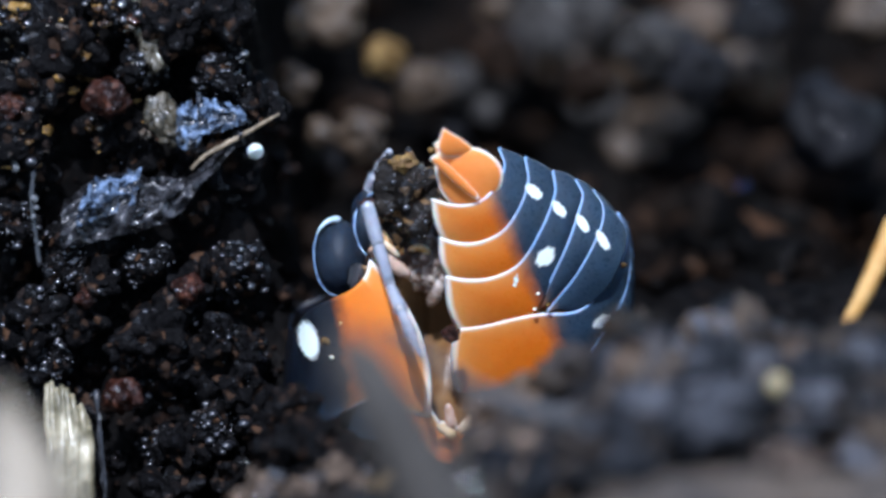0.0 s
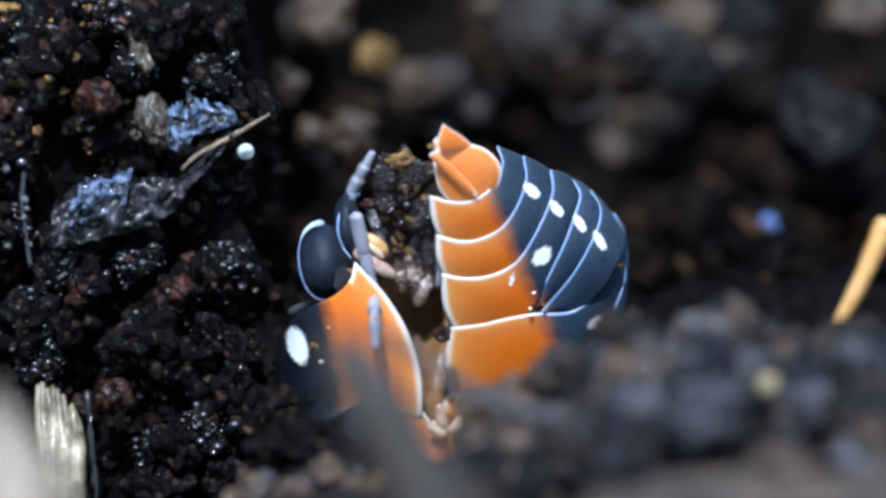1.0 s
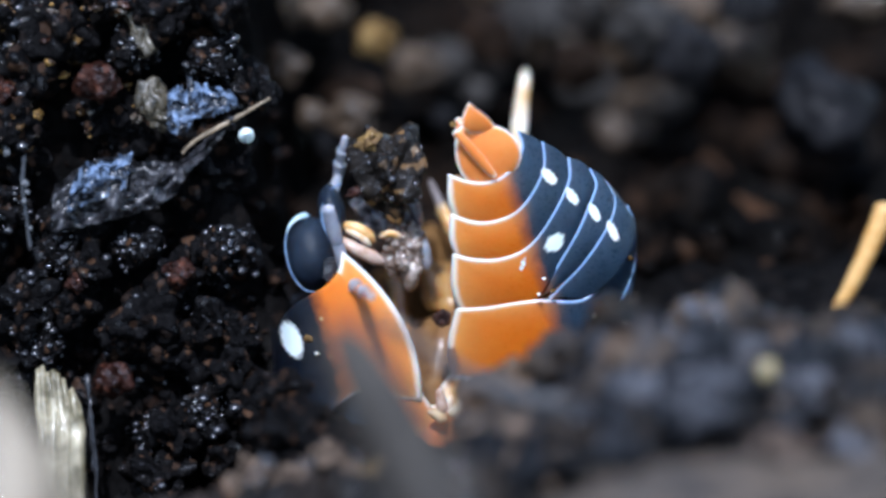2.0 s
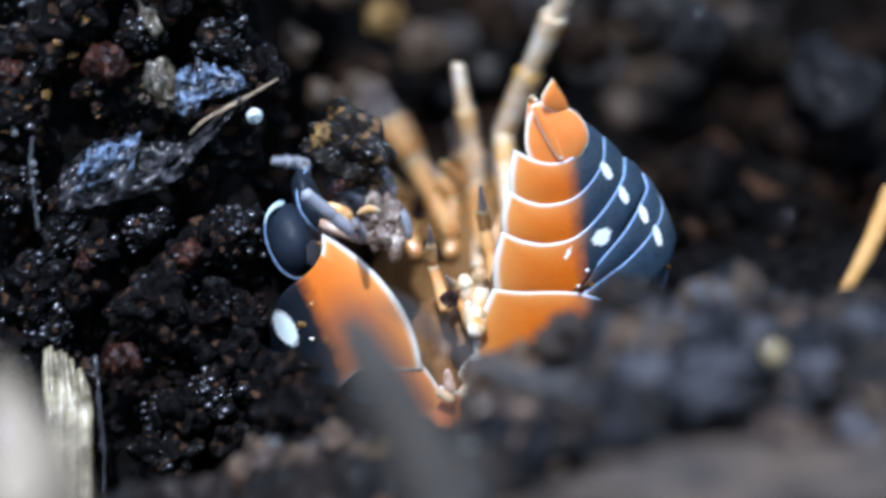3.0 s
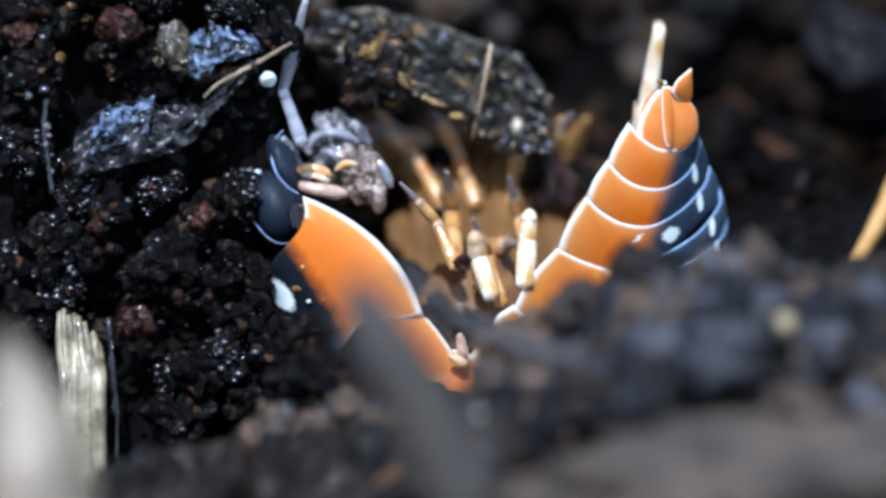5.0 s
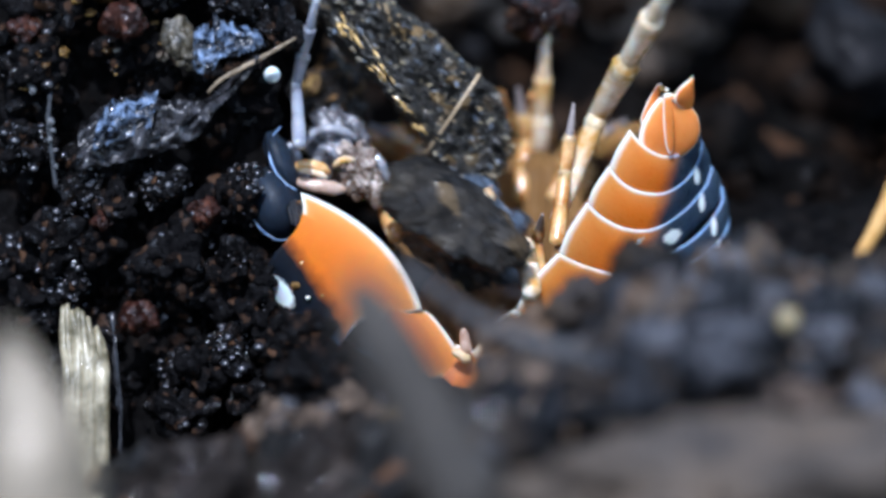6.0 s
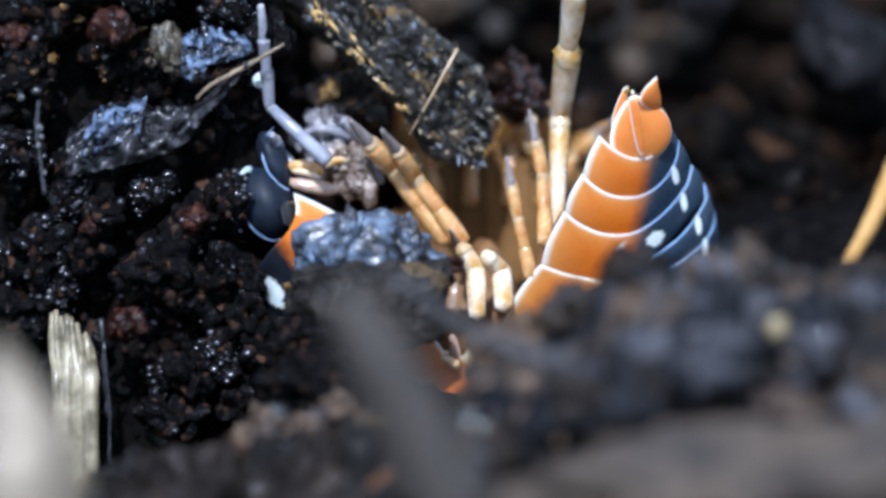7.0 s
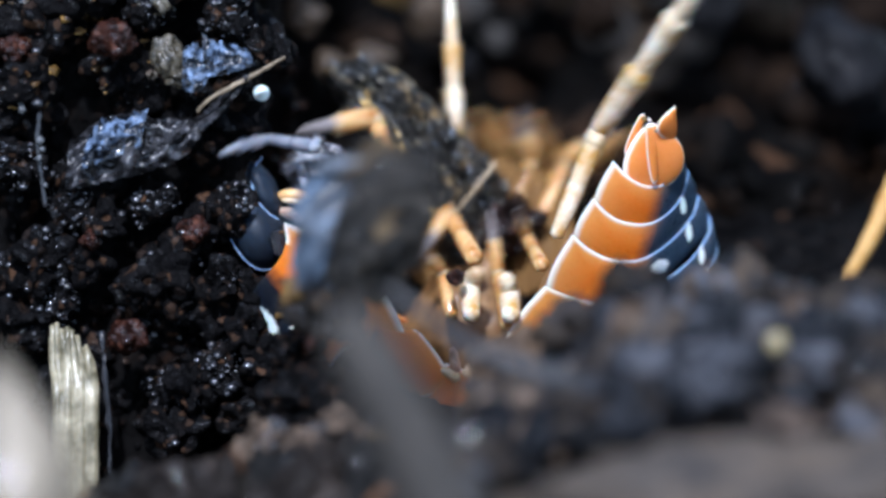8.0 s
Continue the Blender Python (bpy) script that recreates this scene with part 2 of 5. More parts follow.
MAT_STEM = plain("grey_stem", (0.018, 0.016, 0.014), (0.062, 0.052, 0.043), 0.7, 1500.0, 0.0, 0.0, 0.8)
MAT_DARKROOT = plain("dark_root", (0.016, 0.0165, 0.018), (0.085, 0.083, 0.086), 0.7, 1500.0, 0.0, 0.0, 0.8)
MAT_GRAIN = plain("pale_grain", (0.14, 0.11, 0.05), (0.5, 0.42, 0.24), 0.3, 1600.0, 0.1, 0.5)
MAT_BLADE = plain("straw", (0.5, 0.22, 0.04), (0.78, 0.5, 0.2), 0.4, 1800.0, 0.1)
MAT_ROOTLET = plain("rootlet", (0.2, 0.13, 0.07), (0.5, 0.38, 0.24), 0.4, 2600.0)
MAT_CLAY = plain("clay", (0.018, 0.017, 0.018), (0.125, 0.09, 0.062), 0.8, 420.0, 0.0, 0.0, 0.6)
MAT_AMBER_GLINT = soil_material("amber_glint", (0.02, 0.006, 0.004), (0.05, 0.018, 0.01), (0.46, 0.27, 0.08), 0.15, 900.0, 1.0, 2500.0, (0.1, 0.02, 0.012), 0.6, 0.4, (0.22, 0.2, 0.17))
MAT_WET = plain("water_bead", (0.006, 0.0065, 0.008), (0.02, 0.02, 0.024), 0.2, 4000.0, 0.0, 1.0, 0.0, 1.0)
MAT_RIM = plain("head_rim", (0.35, 0.5, 0.6), (0.6, 0.75, 0.8), 0.2, 4000.0, 0.3)
MAT_BLUERIM = plain("brow_rim", (0.12, 0.2, 0.36), (0.26, 0.4, 0.62), 0.2, 4000.0, 0.3)
MAT_SPRINGTAIL = plain("springtail", (0.055, 0.115, 0.31), (0.14, 0.25, 0.52), 0.4, 2500.0, 0.3)
MAT_DROP = plain("pale_bead", (0.55, 0.68, 0.7), (0.8, 0.9, 0.9), 0.15, 4000.0, 0.3)


# ---- mesh helpers ----
def mesh_of(name, verts, faces, material, attrs=None, smooth=True, tidy=True):
    me = bpy.data.meshes.new(name)
    me.from_pydata([tuple(v) for v in verts], [], [tuple(f) for f in faces])
    me.materials.append(material)
    if smooth:
        me.polygons.foreach_set("use_smooth", [True] * len(me.polygons))
    for key, values in (attrs or {}).items():
        a = me.attributes.new(key, "FLOAT", "POINT")
        a.data.foreach_set("value", np.asarray(values, dtype=np.float32))
    me.update()
    if tidy:
        bm = bmesh.new()
        bm.from_mesh(me)
        bmesh.ops.recalc_face_normals(bm, faces=bm.faces)
        bm.to_mesh(me)
        bm.free()
    return me


def part(name, data, parent, label=""):
    ob = new(name, data)
    ob.parent = parent
    if label:
        tagged(ob, label)
    return ob


def smooth_line(points, n):
    """n points evenly along a smooth curve through the given ones."""
    p = np.array(points, dtype=float)
    ext = np.vstack([2 * p[0] - p[1], p, 2 * p[-1] - p[-2]])
    out = []
    for i in range(1, len(ext) - 2):
        a, b, c, d = ext[i - 1:i + 3]
        for t in np.linspace(0, 1, 16, endpoint=False):
            out.append(0.5 * (2 * b + (c - a) * t + (2 * a - 5 * b + 4 * c - d) * t * t + (3 * b - a - 3 * c + d) * t ** 3))
    out = np.array(out + [p[-1]])
    s = np.r_[0, np.cumsum(np.linalg.norm(np.diff(out, axis=0), axis=1))]
    q = np.linspace(0, s[-1], n)
    return np.stack([np.interp(q, s, out[:, k]) for k in range(out.shape[1])], 1)


def grid_shell(grid, thick, normal_from):
    """A closed plate from a grid of points (rows, columns, 3): the outer skin, an inner skin, and the edges between them."""
    r, c, _ = grid.shape
    inward = normal_from - grid
    inward /= np.linalg.norm(inward, axis=2, keepdims=True) + 1e-9
    verts = np.vstack([grid.reshape(-1, 3), (grid + inward * thick).reshape(-1, 3)])
    n = r * c
    faces = []
    for i in range(r - 1):
        for j in range(c - 1):
            a = i * c + j
            faces.append((a, a + 1, a + c + 1, a + c))
            faces.append((n + a, n + a + c, n + a + c + 1, n + a + 1))
    ring = [j for j in range(c)] + [i * c + c - 1 for i in range(1, r)] + [(r - 1) * c + j for j in range(c - 2, -1, -1)] + [i * c for i in range(r - 2, 0, -1)]
    for a, b in zip(ring, ring[1:] + ring[:1]):
        faces.append((b, a, n + a, n + b))
    return verts, faces


def tube(points, radii, sides=10, wobble=0.0, seed=0):
    """A round-ended tapering tube along points (units)."""
    rng = np.random.RandomState(seed)
    p = np.array(points, dtype=float)
    n = len(p)
    tan = np.gradient(p, axis=0)
    tan /= np.linalg.norm(tan, axis=1, keepdims=True)
    side = np.cross(tan[0], (0.2, 0.1, 1.0))
    side /= np.linalg.norm(side)
    verts = []
    for i in range(n):
        side = side - tan[i] * (side @ tan[i])
        side /= np.linalg.norm(side)
        other = np.cross(tan[i], side)
        for k in range(sides):
            a = 2 * math.pi * k / sides
            rr = radii[i] * (1 + wobble * rng.uniform(-1, 1))
            verts.append(p[i] + rr * (math.cos(a) * side + math.sin(a) * other))
    faces = [(i * sides + k, i * sides + (k + 1) % sides, (i + 1) * sides + (k + 1) % sides, (i + 1) * sides + k)
             for i in range(n - 1) for k in range(sides)]
    verts += [p[0] - tan[0] * radii[0] * 0.5, p[-1] + tan[-1] * radii[-1] * 0.5]
    e = n * sides
    faces += [(e, (k + 1) % sides, k) for k in range(sides)]
    faces += [(e + 1, e - sides + k, e - sides + (k + 1) % sides) for k in range(sides)]
    return np.array(verts), faces


def joined(pieces):
    verts, faces, base = [], [], 0
    for v, f in pieces:
        verts.append(np.asarray(v))
        faces += [tuple(i + base for i in q) for q in f]
        base += len(v)
    return np.vstack(verts), faces


BALLS = {}


def ball(level):
    if level not in BALLS:
        bm = bmesh.new()
        bmesh.ops.create_icosphere(bm, subdivisions=level, radius=1)
        BALLS[level] = (np.array([v.co[:] for v in bm.verts]), [tuple(v.index for v in f.verts) for f in bm.faces])
        bm.free()
    return BALLS[level]


def lump(center, size, rough, seed, level=3, freq=1.6):
    """A knobbly stone-like lump: a ball pushed about by noise at two scales."""
    v, f = ball(level)
    off = Vector((seed * 3.17, seed * 1.73, seed * 0.91))
    out = []
    for p in v:
        q = Vector(p)
        k = 1 + rough * noise.noise(q * freq + off) + rough * 0.5 * noise.noise(q * freq * 2.7 + off) + rough * 0.25 * noise.noise(q * freq * 6 + off)
        out.append(np.array(p) * k * np.array(size))
    return np.array(out) + np.array(center), f


# ---- ground ----
CREST_X = (-6.0, -1.5, 0.4, 1.1, 1.9, 2.8, 3.5, 4.3, 6.0, 8.5, 10.0, 14.0)
CREST_Z = (-4.7, -4.5, -3.0, -1.0, -0.8, -0.7, 0.2, 0.9, 1.0, 0.7, 0.6, 0.6)


def ground_height(x, y):
    """Height of the soil (mm) over the plan (mm): a hollow, a bank beside it, a ridge before it, falling off behind."""
    def step(a, b, v):
        t = min(1, max(0, (v - a) / (b - a)))
        return t * t * (3 - 2 * t)
    base = -2.8 - 1.6 * step(3, 9, y) + 1.4 * step(13, 30, y)
    pit = -2.2 * math.exp(-((x - 1.0) / 4.5) ** 2 - ((y + 0.5) / 4.0) ** 2)
    crest = np.interp(x, CREST_X, CREST_Z) + 0.15 * math.sin(x * 2.3)
    front = step(-3.6, -7.2, y) * (crest + 2.8) - 1.0 * step(-9, -15, y) * step(0, 3, x)
    h = base + pit + front
    low = max(-6.8, -7.5 + 0.4 * max(0.0, -y - 2.5))
    wall = step(-3.4, -5.4, x + 1.5 * noise.noise(Vector((0.0, y * 0.5, 2.0))) + 0.7 * noise.noise(Vector((x * 0.4, y * 1.4, 8.0))))
    bank_z = min(8.0, max(low, (y - 1.75) * 2.05 + 0.5 * noise.noise(Vector((x * 0.7, y * 0.7, 4.0)))))
    h = h * (1 - wall) + wall * bank_z
    q = Vector((x, y, 0.0))
    near = math.exp(-(x * x + y * y) / 900)
    return h + near * (0.3 * noise.noise(q * 0.45) + 0.3 * noise.noise(q * 1.1 + Vector((7, 3, 1))) + 0.18 * noise.noise(q * 2.9)) \
        + (1 - near) * 1.2 * noise.noise(q * 0.08)


def spread(lo, hi, fine, far):
    """Plan lines: fine in the middle, wider and wider outwards."""
    mid = list(np.arange(lo, hi + fine, fine))
    out, gap = [], fine
    v = mid[-1]
    while v < far:
        gap *= 1.22
        v += gap
        out.append(v)
    left, gap, v = [], fine, mid[0]
    while v > -far:
        gap *= 1.22
        v -= gap
        left.append(v)
    return left[::-1] + mid + out


def build_ground():
    xs, ys = spread(-14, 14, 0.16, 2000), spread(-14, 26, 0.16, 2000)
    verts = [(x * 1e-3, y * 1e-3, ground_height(x, y) * 1e-3) for y in ys for x in xs]
    c = len(xs)
    faces = [(j * c + i, j * c + i + 1, (j + 1) * c + i + 1, (j + 1) * c + i) for j in range(len(ys) - 1) for i in range(c - 1)]
    tagged(new("ground", mesh_of("ground", verts, faces, MAT_SOIL, tidy=False)), "dark wet crumbly soil with a hollow and a bank, void shade in its colour", "soil", kind="structure")


def on_ground(x, y):
    return ground_height(x, y)


def build_crumbs(name, label, count, box, sizes, material, seed, level=2, rough=0.45, sink=0.25):
    """Loose crumbs strewn over a stretch of the plan, one joined sheet of stuff."""
    rng = random.Random(seed)
    pieces = []
    for i in range(count):
        x, y = rng.uniform(box[0], box[1]), rng.uniform(box[2], box[3])
        s = sizes[0] * (sizes[1] / sizes[0]) ** (rng.random() ** 1.8)
        z = on_ground(x, y) + s * (0.5 - sink) + rng.uniform(0, 0.15)
        v, f = lump((0, 0, 0), (s * rng.uniform(0.7, 1.2), s * rng.uniform(0.7, 1.2), s * rng.uniform(0.6, 1.0)), rough, seed * 100 + i, level, 1.5)
        pieces.append(((v + (x, y, z)) * 1e-3, f))
    v, f = joined(pieces)
    tagged(new(name, mesh_of(name, v, f, material, smooth=True, tidy=False)), label, "soil", kind="stuff")


# ---- the woodlouse ----
BASE = (830, 745)


def local(x, y, d=0.0):
    """Units of the animal's plane to its own space (metres)."""
    return np.array(((x - BASE[0]) * U, (BASE[1] - y) * U, d * U))


def body_pose(px, py, turn=(0, 0, 0), d=0.0, pivot=(0, 0)):
    """Turn (degrees: a rotation vector) about a pivot of the plane, then carry that pivot to (px, py)."""
    w = Vector([radians(a) for a in turn])
    r = Matrix.Rotation(w.length, 4, w.normalized()) if w.length > 1e-6 else Matrix()
    return Matrix.Translation(Vector(local(px, py, d))) @ r


def section(points, plane, half, pivot, lateral, n=50, bulge=18.0, fold=0.0, drop=(0.62, 0.66, 2.2)):
    """A plate's border: from its near flank over the back to the far flank, mirrored about the middle of the body."""
    line = smooth_line(points, n)
    s = np.linspace(0, 1, n)
    x, y = line[:, 0] - pivot[0], pivot[1] - line[:, 1]
    ax, ay, a0 = plane
    norm = np.array((-ax, -ay, 1.0))
    norm /= np.linalg.norm(norm)
    z = a0 + ax * x + ay * y
    across = np.array(lateral) / np.linalg.norm(lateral)
    k = bulge * np.sin(np.pi * np.minimum(s / 0.85, 1)) - drop[0] * half * np.clip((s - drop[1]) / (1 - drop[1]), 0, 1) ** drop[2]
    near = np.stack([x, y, z], 1) + k[:, None] * norm * np.array((0.3, 0.3, 1.0))
    dist = (near - np.array((0, 0, a0))) @ norm
    far = near + 2 * (dist + half)[:, None] * across
    far[:, 0] += fold * np.clip(1 - s / 0.6, 0, 1)
    out = near[-1] - near[-4]
    mid = (near[-1] + far[-1]) / 2 + out / np.linalg.norm(out) * -4
    top = smooth_line(np.vstack([near[-3], near[-1], mid, far[-1], far[-3]]), 41)
    return near, np.vstack([near[:-3], top, far[::-1][3:]])


def plate_mesh(name, post, ante, plane, half, pivot, orange_line, spots=(), lip=5.0, margin=0.0, rim_w=8.0, rows=26, thick=5.0, lateral=(0.1, 0.04, -1.0), rim_ante=False, bulge=18.0, overlap=0.08, material=None, far_orange=0.0, fold=0.0, drop=(0.62, 0.66, 2.2)):
    """One back plate between its free hind border and its front border."""
    nearp, p = section(post, plane, half, pivot, lateral, bulge=bulge, fold=fold, drop=drop)
    neara, a = section(ante, plane, half, pivot, lateral, bulge=bulge, fold=fold, drop=drop)
    cen = (p.mean(0) + a.mean(0)) / 2
    vs = np.linspace(0, 1 + overlap, rows)
    ncol = len(p)
    grid = np.zeros((rows, ncol, 3))
    u = np.minimum(np.arange(ncol), np.arange(ncol)[::-1]) / (ncol / 2)
    for i, v in enumerate(vs):
        line = p * (1 - v) + a * v
        puff = 1 + 0.05 * math.sin(math.pi * min(v, 1))
        grid[i] = cen + (line - cen) * puff
        out = line - cen
        out /= np.linalg.norm(out, axis=1, keepdims=True)
        grid[i] += out * (lip * math.exp(-v / 0.15) - (6.0 if v > 1 else 0.0))
        grid[i, :, 0] += margin * 4 * v * (1 - v) * np.exp(-u / 0.25)
    along = np.r_[0, np.cumsum(np.linalg.norm(np.diff(p, axis=0), axis=1))]
    along = np.minimum(along, along[-1] - along)
    width = np.linalg.norm(p - a, axis=1)
    rim = np.zeros((rows, ncol))
    orange = np.zeros((rows, ncol))
    spot = np.zeros((rows, ncol))
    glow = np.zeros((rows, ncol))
    (x0, y0), (x1, y1) = orange_line
    for i, v in enumerate(vs):
        edge = np.minimum(v * width, along * 0.55)
        if rim_ante:
            edge = np.minimum(edge, np.abs(1 - v) * width + 60 * (along > 60))
        px, py = grid[i, :, 0] + pivot[0], pivot[1] - grid[i, :, 1]
        side = ((x1 - x0) * (py - y0) - (y1 - y0) * (px - x0)) / math.hypot(x1 - x0, y1 - y0)
        far = np.arange(ncol) > ncol / 2
        orange[i] = np.maximum(np.clip(0.5 + side / 62.0, 0, 1), far_orange * np.clip((np.arange(ncol) / ncol - 0.54) / 0.06, 0, 1))
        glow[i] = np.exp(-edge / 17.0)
        rim[i] = np.clip(1.25 - edge / (rim_w * (0.72 + 0.28 * orange[i])), 0, 1) * (np.clip(orange[i] * 2, 0, 1) if rim_ante else 1.0)
        for sx, sy, ra, rb, ang in spots:
            ca, sa = math.cos(radians(ang)), math.sin(radians(ang))
            dx, dy = px - sx, py - sy
            e = np.hypot((dx * ca + dy * sa) / ra, (dy * ca - dx * sa) / rb)
            wob = 0.12 * np.sin(dx * 0.5) * np.cos(dy * 0.4)
            spot[i] = np.maximum(spot[i], np.where(far, 0, np.clip(1.3 - 0.8 * e + wob, 0, 1)))
    verts, faces = grid_shell(grid, thick, cen)
    two = lambda w: np.r_[w.ravel(), w.ravel()]
    return mesh_of(name, verts * U, faces, material or MAT_SHELL, {"rim": two(rim), "orange": two(orange), "spot": two(spot), "glow": two(glow)})


def patch_mesh(name, near, far, material, sag, n=24):
    """A soft sheet between two lines, sagging between them, closed behind."""
    a, b = smooth_line(near, n), smooth_line(far, n)
    grid = np.zeros((n, 13, 3))
    for j, t in enumerate(np.linspace(0, 1, 13)):
        grid[:, j] = a * (1 - t) + b * t + np.array(sag) * math.sin(math.pi * t)
    grid += np.array([[[1.5 * math.sin(i * 1.3)] * 3] for i in range(n)])
    verts, faces = grid_shell(grid, 18.0, grid.mean((0, 1)) - np.array(sag) * 4)
    return mesh_of(name, verts * U, faces, material)


woodlouse = tagged(new("woodlouse"), "orange and slate pill woodlouse unrolling on its back in wet soil", "woodlouse")
woodlouse.matrix_world = Matrix.Translation(at(*BASE)) @ SLOPE

TAIL_PIVOT = (797, 425)
TAIL_PLANE = (-0.03, 0.43, 14.0)
TAIL_LINES = {
    1: [(766, 352), (800, 360), (835, 358), (865, 342), (885, 315), (891, 295), (882, 272)],
    2: [(779, 420), (815, 428), (850, 425), (890, 405), (918, 368), (933, 325), (928, 288)],
    3: [(790, 488), (830, 493), (875, 487), (920, 462), (955, 410), (980, 350), (977, 312)],
    34: [(808, 583), (860, 575), (910, 562), (947, 550), (985, 475), (1015, 400), (1030, 352), (1018, 326)],
    4: [(945, 552), (962, 520), (980, 480), (1003, 430), (1020, 385), (1030, 350), (1018, 326)],
    5: [(969, 548), (1000, 510), (1025, 475), (1050, 430), (1065, 395), (1066, 368), (1050, 344)],
    45: [(950, 553), (985, 525), (1025, 475), (1050, 430), (1065, 395), (1066, 368), (1050, 344)],
    56: [(975, 550), (1030, 545), (1070, 513), (1092, 480), (1108, 440), (1110, 412), (1093, 386)],
    6: [(808, 583), (860, 575), (910, 562), (955, 553), (1030, 545), (1090, 482), (1110, 425), (1093, 386)],
    7: [(809, 698), (870, 706), (940, 697), (1010, 662), (1070, 590), (1108, 520), (1117, 465), (1104, 430)],
    8: [(800, 745), (870, 760), (940, 755), (1010, 725), (1075, 670), (1108, 600), (1118, 545), (1105, 500)],
}


def build_tail():
    line = ((858, 330), (990, 610))
    near = [(766, 352), (779, 420), (790, 488), (808, 583), (812, 662), (800, 745)]
    ax, ay, a0 = TAIL_PLANE
    pts = np.array([(x - 797 + 10, 425 - y, a0 + ax * (x - 797) + ay * (425 - y) - 6) for x, y in near])
    body = part("rear_body", patch_mesh("rear_body", pts, pts + np.array((0.6, 0.04, -1.0)) * 85, MAT_FLESH, (24, 0, 0)), woodlouse, "brown soft underside of the hind body")
    spots = [(945, 340, 17, 9, 40), (990, 371, 17, 8, 50), (1031, 396, 17, 7.5, 58), (1067, 426, 19, 7.5, 58), (965, 455, 19, 13, -45), (913, 497, 3.5, 13, 10), (1068, 570, 18, 10, -20)]
    for a, b, half in ((1, 2, 60), (2, 3, 64), (3, 34, 66), (4, 45, 66), (5, 56, 70), (6, 7, 72), (7, 8, 72)):
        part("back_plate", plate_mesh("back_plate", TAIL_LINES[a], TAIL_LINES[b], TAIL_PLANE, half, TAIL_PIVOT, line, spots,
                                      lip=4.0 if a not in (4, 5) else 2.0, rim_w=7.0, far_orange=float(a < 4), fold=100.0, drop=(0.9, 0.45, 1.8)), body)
    part("tail_plate", blade_mesh([(770, 290), (776, 268), (804, 262), (845, 264), (874, 280), (889, 304), (886, 332), (868, 360), (838, 369), (806, 366), (784, 346), (772, 315)], np.array((0, 0, -13.0)), 18), body, "pale orange rounded tail plate")
    part("uropod", blade_mesh([(784, 229), (799, 238), (822, 251), (836, 267), (816, 278), (786, 279), (775, 262)], np.array((0, 0, 5.0)), 9, -0.45), body, "small orange tail blade with a white rim")
    part("uropod", blade_mesh([(761, 284), (772, 277), (808, 306), (846, 346), (838, 352), (800, 322)], np.array((0, 0, 14.0)), 6), body)
    part("uropod", blade_mesh([(768, 256), (777, 252), (792, 290), (800, 322), (786, 318), (774, 286)], np.array((0, 0, -46.0)), 5), body)
    return body


def blade_mesh(outline, off, thick, slant=0.0):
    """A small flat pointed blade with a rounded rim."""
    o = np.array(outline, dtype=float)
    ring = smooth_line(np.vstack([o, o[:1]]), 37)[:-1]
    cen = ring.mean(0)
    verts, rim = [], []
    ax, ay, a0 = TAIL_PLANE
    for side in (1, -1):
        for k, h in ((1.0, 0.0), (0.96, 0.28 * thick), (0.89, 0.5 * thick), (0.74, 0.75 * thick), (0.3, thick)):
            for p in ring:
                q = cen + (p - cen) * k
                x, y = q[0] - 797, 425 - q[1]
                verts.append(np.array((x, y, a0 + ax * x + ay * y + 14 + side * h + slant * (q[0] - cen[0]))) + off)
                rim.append(1.0 if k > 0.99 else 0.85 if k > 0.94 else 0.2 if k > 0.85 else 0.0)
    n = len(ring)
    faces = []
    for s in (0, 1):
        for r in range(4):
            for k in range(n):
                a, b = s * 5 * n + r * n + k, s * 5 * n + r * n + (k + 1) % n
                faces.append((a, b, b + n, a + n) if s else (b, a, a + n, b + n))
        faces.append(tuple(s * 5 * n + 4 * n + k for k in range(n)))
    faces += [(k, (k + 1) % n, 5 * n + (k + 1) % n, 5 * n + k) for k in range(n)]
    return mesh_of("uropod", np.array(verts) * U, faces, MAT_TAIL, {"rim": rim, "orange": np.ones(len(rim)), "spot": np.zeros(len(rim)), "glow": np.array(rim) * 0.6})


FRONT_PIVOT = (757, 738)
FRONT_PLANE = (0.05, 0.12, 10.0)
FRONT_LINES = {
    1: [(655, 458), (646, 488), (622, 512), (592, 526), (566, 537), (540, 556), (518, 584)],
    2: [(757, 738), (725, 730), (690, 716), (650, 708), (596, 735), (540, 775), (490, 815)],
}


def build_front():
    ax, ay, a0 = FRONT_PLANE
    near = [(655, 470), (700, 545), (722, 610), (738, 670), (748, 735)]
    pts = np.array([(x - 757 - 8, 738 - y, a0 + ax * (x - 757) + ay * (738 - y) - 8) for x, y in near])
    norm = np.array((-ax, -ay, 1.0)) / math.sqrt(1 + ax * ax + ay * ay)
    body = part("fore_body", patch_mesh("fore_body", pts, pts + np.array((-0.15, 0.0, -1.0)) * 180, MAT_FLESH, (-24, 0, 0)), woodlouse, "brown soft underside of the fore body")
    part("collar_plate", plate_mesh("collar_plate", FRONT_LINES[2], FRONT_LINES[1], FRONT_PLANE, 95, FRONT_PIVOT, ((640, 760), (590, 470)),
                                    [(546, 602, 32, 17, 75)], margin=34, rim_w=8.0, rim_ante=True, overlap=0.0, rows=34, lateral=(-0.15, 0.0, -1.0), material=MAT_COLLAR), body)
    return body


def dust(body, pivot, grains, seed):
    """Grains of soil stuck to a plate."""
    for i, (x, y, z, r, m) in enumerate(grains):
        v, f = lump((x - pivot[0], pivot[1] - y, z), (r, r * 0.8, r * 0.7), 0.6, seed + i, 2)
        part("dust_grain", mesh_of("dust_grain", v * U, f, m), body)


